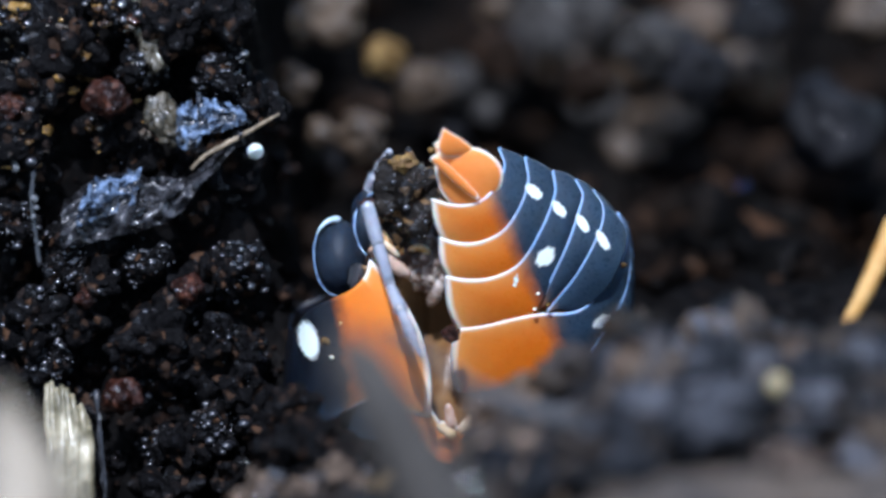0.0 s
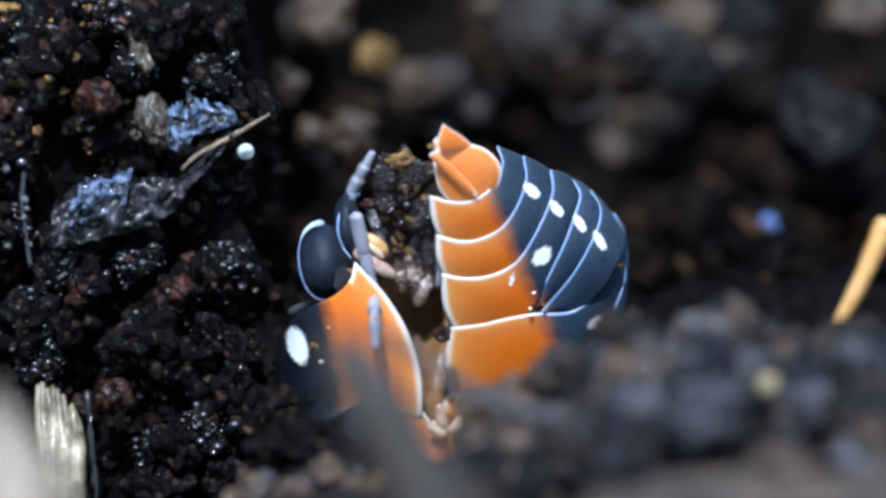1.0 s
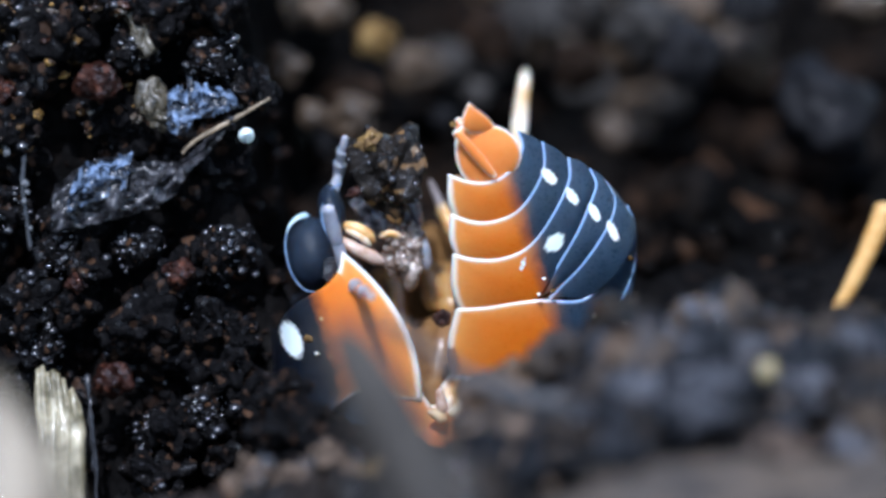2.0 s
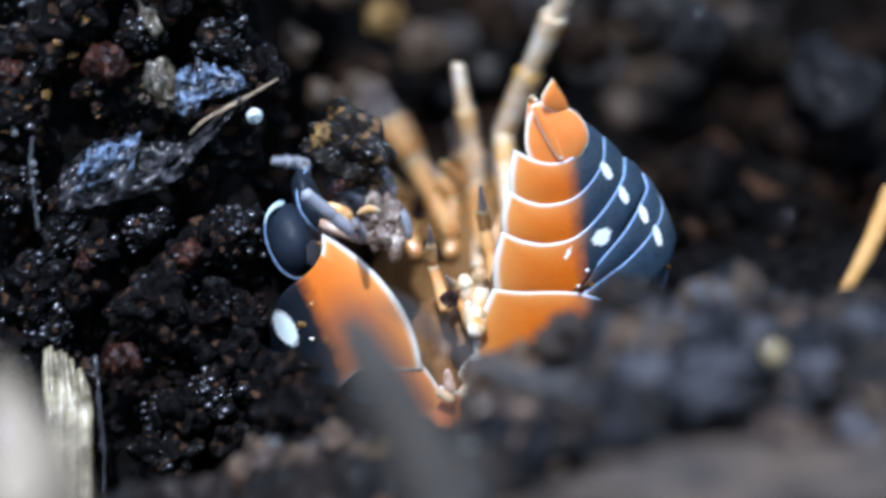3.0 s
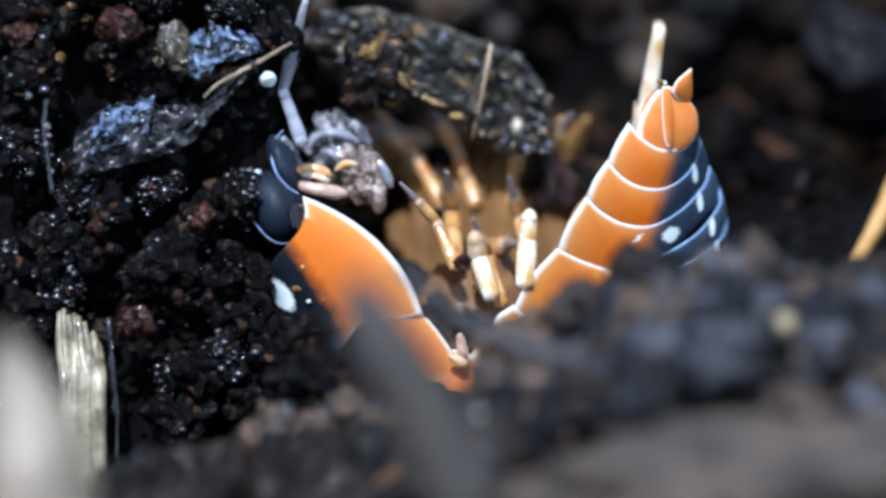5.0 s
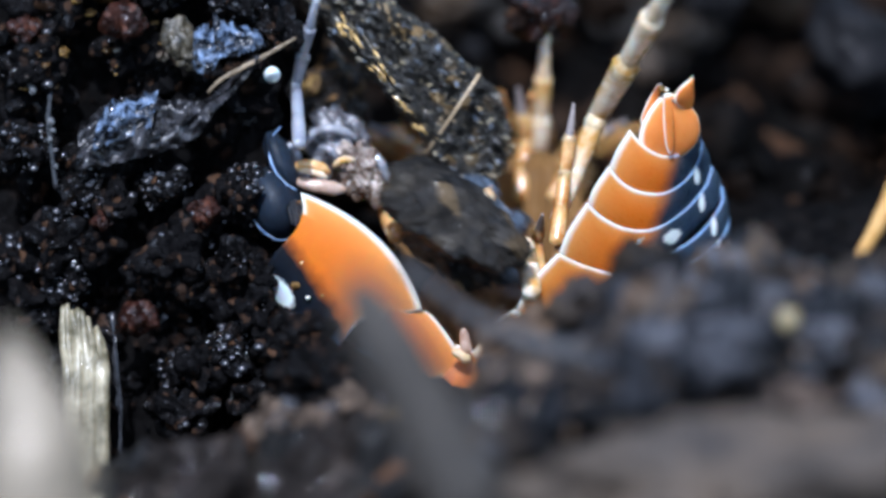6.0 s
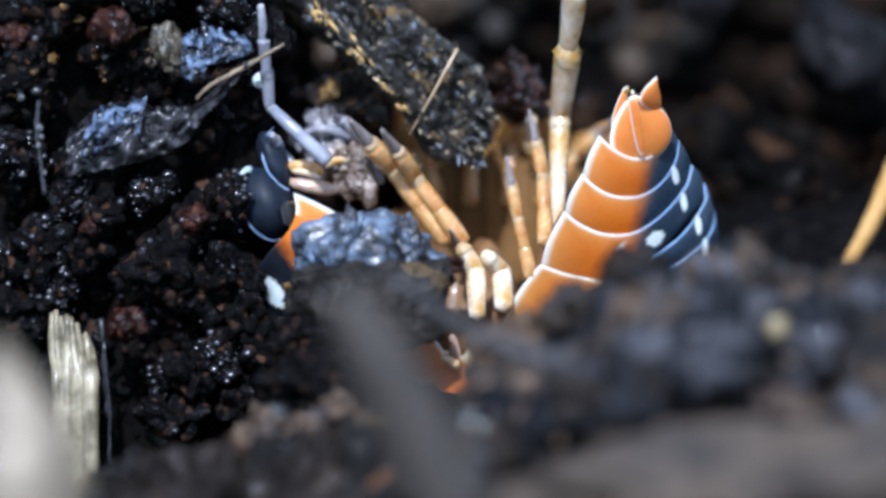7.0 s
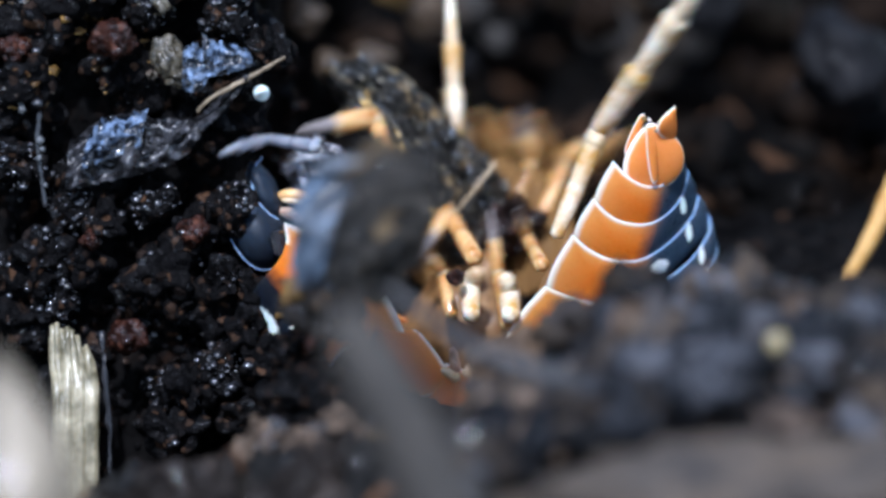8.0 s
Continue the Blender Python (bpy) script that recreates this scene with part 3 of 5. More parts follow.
def build_head(body):
    v, f = lump((0, 0, 0), (47, 68, 72), 0.03, 3, 4)
    cen = np.array((600 - 757, 738 - 458, -62.0))
    v = v + cen
    px, py = v[:, 0] + 757, 738 - v[:, 1]
    spot = np.zeros(len(v))
    head = part("head", mesh_of("head", v * U, f, MAT_HEAD, {"rim": np.zeros(len(v)), "orange": np.zeros(len(v)), "spot": spot}), body, "slate head with a pale spot")
    arc = [(602, 388), (584, 390), (566, 404), (556, 432), (556, 464), (564, 496), (580, 518), (598, 524)]
    ring = smooth_line([(x - 757, 738 - y, z) for (x, y), z in zip(arc, (-40, -30, -24, -20, -18, -14, -8, -2))], 30)
    v, f = tube(ring, np.interp(np.linspace(0, 1, 30), (0, 0.5, 1), (1.2, 1.5, 0.9)), 10)
    part("head_rim", mesh_of("head_rim", v * U, f, MAT_BLUERIM), body, "pale blue raised rim of the head")
    # Pale spot, thickened and coloured to include the highlight on the rim.
    v, f = tube(ring[:10], np.interp(range(10), (0, 1, 3, 9), (4, 7, 5.5, 1.2)), 10)
    part("head_spot", mesh_of("head_spot", v * U, f, MAT_RIM), body, "pale spot of the head with its highlight painted in")
    v, f = lump((643 - 757, 738 - 395, -72), (24, 58, 52), 0.06, 12, 4)
    part("brow", mesh_of("brow", v * U, f, MAT_HEAD, {"rim": np.zeros(len(v)), "orange": np.zeros(len(v)), "spot": np.zeros(len(v))}), body, "slate brow beside the antenna")
    arc = smooth_line([(x - 757, 738 - y, z) for x, y, z in ((668, 338, -62), (646, 350, -44), (630, 376, -32), (627, 405, -26), (634, 432, -20), (648, 452, -12))], 24)
    v, f = tube(arc, np.interp(np.linspace(0, 1, 24), (0, 0.5, 1), (1.2, 2.6, 1.2)), 8)
    part("brow_rim", mesh_of("brow_rim", v * U, f, MAT_BLUERIM), body, "pale blue rim of the brow")
    beads = []
    for i in range(7):
        for j in range(4):
            bx, by = 630 + (j - 1.5) * 6.5 + (i - 3) * -1.2, 488 + (i - 3) * 6.2
            if math.hypot((j - 1.5) / 2.1, (i - 3) / 3.4) < 1:
                b, bf = ball(2)
                beads.append((b * 4.8 + np.array((bx - 757, 738 - by, 15 - abs(j - 1.5) * 3)), bf))
    ev, ef = lump((630 - 757, 738 - 488, 2.0), (17, 24, 15), 0.02, 5, 3)
    v, f = joined(beads + [(ev, ef)])
    part("eye", mesh_of("eye", v * U, f, MAT_EYE), body, "black compound eye of small beads")


def build_belly():
    """The part of the body that stays in the hollow."""
    plane, pv = (0.0, 0.1, 0.0), (784, 785)
    part("mid_plate", plate_mesh("mid_plate", [(794, 778), (764, 796), (725, 802), (690, 795), (650, 780), (620, 770), (590, 768)],
                                 [(736, 690), (715, 690), (688, 686), (650, 676), (605, 660), (560, 656), (540, 660)], plane, 88, BASE, ((740, 860), (640, 660)), rim_w=5), woodlouse)
    part("mid_plate", plate_mesh("mid_plate", [(862, 790), (850, 812), (825, 830), (790, 840), (750, 840), (700, 830), (660, 822)],
                                 [(790, 745), (775, 780), (755, 800), (725, 810), (690, 805), (650, 790), (620, 775)], plane, 90, BASE, ((740, 860), (640, 660)), rim_w=5), woodlouse)
    for i, (x, y, ang, ln) in enumerate(((796, 762, 100, 42), (812, 770, 55, 46), (822, 778, 25, 42), (800, 776, 150, 34), (826, 790, -5, 36))):
        way = np.array((math.cos(radians(ang)), math.sin(radians(ang)), 0.2))
        a = np.array((x - 830 + 4, 745 - y + 6, 34.0))
        v, f = tube([a + way * ln * t for t in np.linspace(0, 1, 9)], [8, 10, 10.5, 10, 9.5, 9, 8, 7, 4.5], 12, 0.05, i)
        part("leg_base", mesh_of("leg_base", v * U, f, MAT_PALE_LEG if i % 2 else MAT_MOUTH), woodlouse, "pale stubby base of a leg")
    v, f = lump((-12, 20, -190), (112, 150, 90), 0.25, 8, 4)
    part("belly", mesh_of("belly", v * U, f, MAT_FLESH), woodlouse, "brown soft belly")


def build_far_side():
    """The far flank of the curled body, seen from inside."""
    rng = random.Random(14)
    for i in range(1, 8):
        x, h = 640 + i * 48, (560, 520, 462, 420, 392, 392, 410, 455)[i] + rng.uniform(-12, 12)
        back = -300 - 30 * math.sin(i * 0.45)
        near = [(x - 830 - 34, 745 - h - 60, back), (x - 830 - 30, 745 - h - 18, back), (x - 830, 745 - h, back - 6), (x - 830 + 30, 745 - h - 18, back - 12), (x - 830 + 34, 745 - h - 60, back - 12)]
        low = [(x - 830 - 36 + 18 * k, -105, back + 18) for k in range(5)]
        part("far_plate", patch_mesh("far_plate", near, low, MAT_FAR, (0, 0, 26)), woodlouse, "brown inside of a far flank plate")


build_far_side()
rear_body = build_tail()
fore_body = build_front()
build_head(fore_body)
dust(fore_body, FRONT_PIVOT, ((576, 604, 34, 9, MAT_OCHRE), (604, 572, 42, 4, MAT_PALE_LEG), (588, 632, 42, 4, MAT_PALE_LEG), (612, 640, 40, 3, MAT_OCHRE), (700, 690, 26, 4, MAT_PALE_LEG)), 60)
dust(rear_body, TAIL_PIVOT, ((952, 520, 6, 4, MAT_PALE_LEG), (970, 540, -6, 5, MAT_OCHRE), (946, 548, -8, 4, MAT_PALE_LEG), (792, 276, 92, 4, MAT_STRIP), (764, 268, 84, 6, MAT_OCHRE), (770, 278, 86, 4, MAT_STRIP), (776, 262, 80, 4, MAT_PALE_LEG), (1105, 470, -20, 6, MAT_OCHRE)), 80)
build_belly()

# ---- legs and feelers ----
def two_tone(name, pieces):
    """One mesh of several pieces, each with its own material."""
    v, f = joined([(p[0], p[1]) for p in pieces])
    me = mesh_of(name, v * U, f, pieces[0][2])
    slots, index = [pieces[0][2]], []
    for _, faces, m in pieces:
        if m not in slots:
            slots.append(m)
            me.materials.append(m)
        index += [slots.index(m)] * len(faces)
    me.polygons.foreach_set("material_index", index)
    return me


def rod(z0, z1, r0, r1, swell=1.15, sides=12, seed=0):
    """A tapering rod along its own z axis."""
    zs = np.linspace(z0, z1, 12)
    t = np.linspace(0, 1, 12)
    r = (r0 + (r1 - r0) * t) * (1 + (swell - 1) * np.sin(np.pi * t))
    return tube([(1.5 * math.sin(3 * q + seed), 0, z) for q, z in zip(t, zs)], r, sides, 0.03, seed)


def spikes(z0, z1, r, count, size, seed):
    rng = random.Random(seed)
    out = []
    for _ in range(count):
        z, a = rng.uniform(z0, z1), rng.uniform(0, 6.28)
        p = np.array((math.cos(a) * r, math.sin(a) * r, z))
        out.append(tube([p * (0.9, 0.9, 1), p + np.array((math.cos(a), math.sin(a), 0.8)) * size], (1.0, 0.25), 5))
    return joined(out)


def make_limb(name, l1, l2, r0, r1, mats, label, seed, claws=True, flare=0.8, plump=False):
    """A limb of two keyed links; flare: how the first one widens or narrows to its knee."""
    upper = two_tone(name, [(*rod(0, l1 * 0.48, r0 * 0.8, r0 * 0.5 * (0.8 + flare), 1.12, 12, seed), mats[0]), (*rod(l1 * 0.44, l1 * 0.92, r0 * 0.45 * (0.8 + flare), r0 * flare * 0.82, 1.12, 12, seed + 3), mats[0]), (*rod(l1 * 0.86, l1 * 1.03, r0 * flare * 0.84, r0 * flare * 0.7, 1.12, 12, seed), mats[1])])
    if plump:
        upper = two_tone(name, [(*rod(0, l1, r0 * 0.85, r0, 1.1, 12, seed), mats[0])])
    limb = part(name, upper, woodlouse, label)
    pieces = []
    if plump:
        pieces += [(*rod(-r1 * 0.3, l2 * 0.8, r1 * 0.85, r1 * 0.8, 1.12, 14, seed), mats[1]), (*rod(l2 * 0.66, l2, r1 * 0.86, r1 * 0.5, 1.2, 12, seed + 1), mats[2])]
    elif claws:
        pieces += [(*rod(0, l2 * 0.45, r1 * 0.85, r1 * 0.9, 1.15, 12, seed + 1), mats[0]), (*rod(l2 * 0.42, l2 * 0.54, r1 * 0.86, r1 * 0.74, 1.08, 12, seed), mats[1]),
                   (*rod(l2 * 0.5, l2, r1 * 0.66, r1 * 0.2, 1.1, 10, seed), mats[2]), (*spikes(l2 * 0.08, l2 * 0.5, r1 * 0.9, 10, r1 * 0.4, seed), mats[1])]
    else:
        pieces += [(*rod(0, l2 * 0.33, r1 * 0.78, r1 * 1.08, 1.05, 12, seed + 1), mats[0]), (*rod(l2 * 0.29, l2 * 0.37, r1 * 1.0, r1 * 0.8, 1.1, 12, seed), mats[1]),
                   (*rod(l2 * 0.35, l2 * 0.66, r1 * 0.72, r1 * 1.0, 1.05, 12, seed + 2), mats[0]), (*rod(l2 * 0.63, l2, r1 * 0.74, r1 * 0.5, 1.08, 12, seed + 4), mats[0]),
                   (*spikes(l2 * 0.28, l2 * 0.36, r1 * 0.95, 8, r1 * 0.35, seed), mats[1])]
    shin = part("whip" if name == "antenna" else "shin", two_tone("shin", pieces), limb)
    return limb, shin, l1, l2


TAN_LEG = (MAT_LEG, MAT_JOINT, MAT_CLAW)
WHITE_LEG = (MAT_PALE_LEG, MAT_PALE_LEG, MAT_PALE_LEG)
GREY = (MAT_ANTENNA, MAT_PALP, MAT_ANTENNA)
leg_long = make_limb("leg", 205, 460, 15, 23, WHITE_LEG, "long pale cream leg", 1, False, 1.45)
leg_hind = make_limb("leg", 140, 118, 17, 13, TAN_LEG, "orange leg with a grey claw", 2)
leg_middle = make_limb("leg", 110, 108, 15, 12, TAN_LEG, "orange leg with a grey claw", 3)
leg_fore = make_limb("leg", 165, 150, 21, 20, TAN_LEG, "orange leg with a grey claw", 4)
leg_second = make_limb("leg", 150, 150, 20, 18, TAN_LEG, "orange leg with a grey claw", 5)
leg_short = make_limb("leg", 95, 110, 15, 11, TAN_LEG, "short orange leg with a grey claw", 6)
leg_stub = make_limb("leg", 84, 56, 19, 18, WHITE_LEG, "short pale leg", 7, plump=True)
leg_back = make_limb("leg", 150, 260, 16, 17, WHITE_LEG, "long pale cream leg", 11, False, 1.1)
leg_knob = make_limb("leg", 84, 54, 18, 19, (MAT_PALE_LEG, MAT_PALE_LEG, MAT_JOINT), "short pale knobbly leg", 12, plump=True)
legs_far = [make_limb("leg", 120, 105, 17, 15, TAN_LEG, "orange leg of the far side", 20 + i) for i in range(4)]
SHADED_AMBER = (MAT_SHADED_LEG, MAT_SHADED_LEG, MAT_LEG)
legs_farther = [make_limb("leg", 112 + 16 * (i * 3 % 5), 104 + 22 * (i * 2 % 5), 25 + i % 3 * 3, 22 + i % 2 * 4, SHADED_AMBER, "amber leg of the far side, shade put into its colour", 30 + i) for i in range(9)]
feeler = make_limb("antenna", 152, 195, 15, 12, GREY, "grey jointed antenna", 8, False)
feeler_far = make_limb("antenna", 90, 85, 13, 12, GREY, "grey jointed antenna", 9, False)


def rod_pose(p, q, length, way_out=-1.0):
    """The pose of a rod at p whose far end shows at q: what it lacks in length it leans out of the plane."""
    dx, dy = q[0] - p[0], q[1] - p[1]
    flat = math.hypot(dx, dy)
    k = min(1.0, length / max(flat, 1e-6))
    lean = way_out * math.sqrt(max(0.0, length * length - (flat * k) ** 2))
    way = Vector((dx * k, -dy * k, lean)).normalized()
    side = Vector((0, 0, 1)) - way * way.z
    if side.length < 0.05:
        side = Vector((0, 1, 0)) - way * way.y
    side.normalize()
    m = Matrix((side, way.cross(side), way)).transposed().to_4x4()
    end = (p[0] + way.x * length, p[1] - way.y * length, p[2] + way.z * length)
    return Matrix.Translation(Vector(local(*p))) @ m, end


def swing(limb, rows, depth, middle, claws=True):
    thigh, shin, l1, l2 = limb
    up, low = [], []
    for t, bx, by, kx, ky, ex, ey in rows:
        a, knee = rod_pose((bx, by, -115 if t < 2 and claws else (depth if t > 4.2 else middle)), (kx, ky), l1)
        b, _ = rod_pose(knee, (ex, ey), l2, 1.0 if t > 2 or not claws else -1.0)
        up.append((t, a))
        low.append((t, a.inverted() @ b))
    walk(thigh, up)
    walk(shin, low)


def build_mouth():
    v, f = lump((-16, 330, -150), (52, 58, 36), 0.5, 15, 5, 2.4)
    part("face", mesh_of("face", v * U, f, MAT_FACE), fore_body, "glossy translucent grey face")
    v, f = lump((6, 270, -96), (36, 52, 28), 0.5, 16, 5, 2.2)
    part("jaw", mesh_of("jaw", v * U, f, MAT_JAW), fore_body, "pale translucent jaw")
    lobes = (([(-101, 325), (-76, 320), (-56, 306), (-46, 288)], 10, -52, MAT_LEG), ([(-106, 301), (-84, 284), (-60, 268), (-33, 250)], 13, -48, MAT_MOUTH),
             ([(-92, 316), (-70, 302), (-52, 284)], 6, -42, MAT_PALE_LEG), ([(-66, 352), (-36, 366), (0, 352), (26, 322)], 9, -104, MAT_PALP),
             ([(16, 372), (34, 344), (36, 306)], 11, -104, MAT_FACE), ([(-44, 338), (-26, 322), (-22, 296)], 8, -94, MAT_PALP), ([(-34, 296), (-14, 300), (4, 290)], 7, -62, MAT_PALE_LEG),
             ([(20, 250), (16, 222), (4, 196)], 14, -90, MAT_JAW), ([(34, 296), (44, 262), (42, 228)], 10, -100, MAT_PALP))
    for i, (line, r, z, m) in enumerate(lobes):
        bow = smooth_line([(x, y, z + 10 * math.sin(math.pi * k / (len(line) - 1)) - 6) for k, (x, y) in enumerate(line)], 14)
        v, f = tube(bow, r * np.interp(np.linspace(0, 1, 14), (0, 0.2, 0.8, 1), (0.5, 0.9, 1.0, 0.5)), 12, 0.05, 40 + i)
        part("mouthpart", mesh_of("mouthpart", v * U, f, m), fore_body, "glossy folded mouthpart")


build_mouth()

# ---- the setting ----
build_ground()
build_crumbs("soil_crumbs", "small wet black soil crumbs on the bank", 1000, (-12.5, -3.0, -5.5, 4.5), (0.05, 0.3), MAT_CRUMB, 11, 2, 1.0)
build_crumbs("soil_crumbs", "grey brown soil crumbs on the ridge", 418, (0.75, 12, -12, -4.5), (0.2, 0.8), MAT_GREYSOIL, 12, 3, 0.95)
build_crumbs("soil_crumbs", "small grey and tan soil crumbs on the ridge", 900, (0.9, 11, -8.5, -4.2), (0.09, 0.4), MAT_RIDGE, 17, 2, 0.9)
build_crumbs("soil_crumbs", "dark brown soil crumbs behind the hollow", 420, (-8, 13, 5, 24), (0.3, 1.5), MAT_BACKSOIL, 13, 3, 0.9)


def grained(size, rough, seed, grain, level=5):
    """A clod: one knobbly skin of stuck-together grains (units); grain: how many grains go across it."""
    v, f = ball(level)
    off = Vector((seed * 3.17, seed * 1.73, seed * 0.91))
    wide = np.array(size) / min(size)
    out = []
    for p in v:
        q = Vector(p)
        e = Vector(np.array(p) * wide)
        near = noise.voronoi(e * grain * 0.5 + off)[0]
        fine = noise.voronoi(e * grain * 1.3 + off)[0]
        k = 1 + rough * noise.noise(q * 1.3 + off) + rough * 0.5 * noise.noise(e * 1.9 + off)
        k += 0.55 / grain * 2.2 * (0.6 - near[0]) + 0.2 / grain * 2.2 * (0.5 - fine[0])
        out.append(np.array(p) * k * np.array(size))
    return np.array(out), f


def skin(name, size, rough, seed, grain, material, level=5, shift=(0, 0, 0), turn=None):
    v, f = grained(size, rough, seed, grain, level)
    if turn is not None:
        v = v @ np.array(turn.to_3x3()).T
    return mesh_of(name, (v + np.array(shift)) * U, f, material)


def place(name, data, x, y, d, label, category, turn=(0, 0, 0), group=""):
    ob = tagged(new(name, data), label, category, group)
    ob.matrix_world = Matrix.Translation(at(x, y, d)) @ SLOPE @ pose(0, 0, 0, *turn)
    return ob


WET_THINGS = []


def build_clods():
    kinds = [skin("soil_clod", (46, 40, 40), 0.75, 30 + i, 9 + 2 * (i % 3), MAT_CRUMB) for i in range(6)]
    rng = random.Random(5)
    spots = [(280, 600, 1.3), (235, 620, 0.8), (330, 640, 0.9), (395, 600, 0.8), (60, 150, 1.6), (120, 70, 1.5), (40, 250, 1.0), (60, 570, 1.2), (150, 560, 1.0), (330, 520, 1.0),
             (170, 500, 0.8), (430, 680, 0.9), (380, 760, 0.9), (320, 790, 1.0), (470, 720, 0.8), (250, 120, 0.9), (390, 130, 0.9), (470, 190, 0.8), (300, 40, 1.1), (200, 20, 1.0),
             (400, 30, 1.2), (20, 60, 1.1), (20, 400, 1.0), (120, 480, 0.9), (260, 470, 0.8), (400, 480, 0.8), (420, 840, 1.0), (530, 780, 0.9), (300, 870, 1.1), (560, 850, 1.0), (90, 640, 0.8), (460, 740, 1.1), (500, 800, 0.9), (440, 620, 0.7), (570, 850, 1.0), (640, 880, 1.1)]
    more = [(rng.uniform(0, 430), rng.uniform(0, 880), rng.uniform(0.7, 1.6)) for _ in range(34)]
    for i, (x, y, k) in enumerate(spots + more):
        deep = rng.uniform(-40, 15) if i < len(spots) else rng.uniform(-130, -60)
        ob = place("soil_clod", kinds[i % 6], x, y, deep, "wet black crumbly clod on the soil bank", "clod", [rng.uniform(0, 360) for _ in range(3)], "clods on the bank")
        WET_THINGS.append(ob)
        ob.scale = (k, k, k)
    reds = skin("red_crumb", (30, 28, 28), 0.4, 71, 6, MAT_REDCRUMB, 4)
    for x, y, k in ((190, 175, 1.25), (215, 700, 1.1), (335, 510, 0.9), (534, 865, 0.8), (15, 190, 0.9), (150, 530, 0.6), (798, 592, 0.55)):
        place("red_crumb", reds, x, y, 25, "wet red brown crumb on the soil bank", "crumb", (x, y, 0), "red crumbs").scale = (k, k, k)
    ochre = skin("ochre_crumb", (30, 26, 26), 0.35, 77, 5, MAT_OCHRE, 4)
    for x, y, d, k in ((680, 100, -700, 1.3), (1010, 840, 480, 0.9), (1390, 790, 500, 1.0)):
        place("ochre_crumb", ochre, x, y, d, "ochre yellow crumb lying on dark soil", "crumb", (x, y, 0), "ochre crumbs").scale = (k, k, k)
    brown = skin("brown_crumb", (32, 28, 28), 0.35, 79, 5, MAT_DULL, 4)
    for x, y, d, k in ((570, 235, -500, 0.9), (880, 15, -900, 1.0), (1265, 440, -900, 2.0), (1540, 20, -900, 2.0), (640, 240, -520, 1.5), (505, 50, -560, 1.5), (590, 30, -650, 1.9), (745, 150, -900, 1.5), (1132, 100, -1050, 2.4), (1116, 240, -1050, 2.2), (1000, 120, -1050, 1.8), (1240, 60, -1100, 2.4), (1210, 150, -1050, 1.6), (1060, 90, -1050, 1.6), (1320, 130, -1100, 2.2), (520, 150, -520, 1.2), (450, 330, -420, 0.9)):
        place("brown_crumb", brown, x, y, d, "brown crumb lying on dark soil", "crumb", (x, y, 0), "brown crumbs").scale = (k, k, k)
    stones = [skin("grey_pebble", (34, 30, 30), 0.3, 83, 4, m, 4) for m in (MAT_PEBBLE, MAT_PALEPEBBLE)]
    for x, y, d, k in ((900, 112, -1000, 1.8), (812, 150, -1000, 1.5), (1046, 178, -1000, 1.6), (1190, 190, -1100, 2.0), (960, 30, -1100, 2.0), (1235, 132, -700, 1.7), (1475, 225, -640, 2.6), (600, 285, -700, 0.8), (1165, 80, -760, 1.9), (800, 240, -800, 0.7), (980, 70, -900, 1.2), (1330, 40, -900, 1.6), (860, 200, -800, 0.8), (1060, 20, -950, 1.3)):
        place("grey_pebble", stones[x < 1200 and y < 220], x, y, d, "blue grey pebble lying on dark soil", "pebble", (x, y, 0), "grey pebbles").scale = (k, k * 1.25, k)
    dull = skin("dark_crumb", (34, 30, 30), 0.35, 78, 5, MAT_BACKSOIL, 4)
    for x, y, d, k in ((890, 105, -800, 1.5), (1450, 250, -700, 1.5), (1040, 150, -700, 1.4), (640, 200, -600, 1.6)):
        place("dark_crumb", dull, x, y, d, "dark brown crumb lying on dark soil", "crumb", (x, y, 0), "dark crumbs").scale = (k, k, k)
    front = [skin("front_clod", (60, 48, 50), 0.6, 110 + i, 6, m, 5) for i, m in enumerate((MAT_MASS, MAT_FRONT, MAT_FRONT))]
    for i, (x, y, d, k) in enumerate(((215, 985, 380, 1.2), (300, 985, 420, 1.5), (390, 975, 440, 1.3), (470, 965, 430, 1.4), (545, 940, 450, 1.1), (610, 930, 420, 1.2), (680, 925, 450, 1.4),
                                      (360, 1040, 520, 1.8), (520, 1030, 520, 1.9), (660, 1010, 520, 1.9), (260, 1050, 520, 1.6), (590, 905, 330, 0.7), (556, 772, 300, 1.1), (512, 716, 190, 0.8), (590, 836, 350, 1.2), (505, 800, 260, 1.0), (800, 905, 460, 1.2), (760, 960, 520, 1.6))):
        place("soil_clod", front[i % 3] if y > 850 else kinds[i % 6], x, y + 6, d, "grey brown clod of soil before the hollow", "clod", (x, y, 30 * i), "clods before the hollow").scale = (k, k, k)
    small = [skin("brown_clod", (44, 36, 36), 0.7, 140 + i, 8, MAT_TANSOIL, 4) for i in range(3)]
    for i, (x, y, d, k) in enumerate(((602, 836, 400, 0.7), (562, 858, 390, 0.6), (480, 872, 380, 0.7), (640, 858, 420, 0.6), (520, 885, 400, 0.7), (440, 890, 380, 0.6), (452, 850, 330, 0.4), (884, 832, 600, 1.4), (960, 852, 640, 1.6), (1046, 862, 680, 1.5), (845, 800, 560, 1.0), (905, 775, 520, 0.9), (1120, 835, 640, 1.2))):
        ob = place("brown_clod", small[i % 3], x, y, d, "wet tan brown clod of soil beside the hollow", "clod", (x, y, 20 * i), "brown clods beside the hollow")
        ob.scale = (k, k, k)
        WET_THINGS.append(ob)
    grey = skin("pale_crumb", (34, 30, 30), 0.35, 78, 5, MAT_RIDGE, 4)
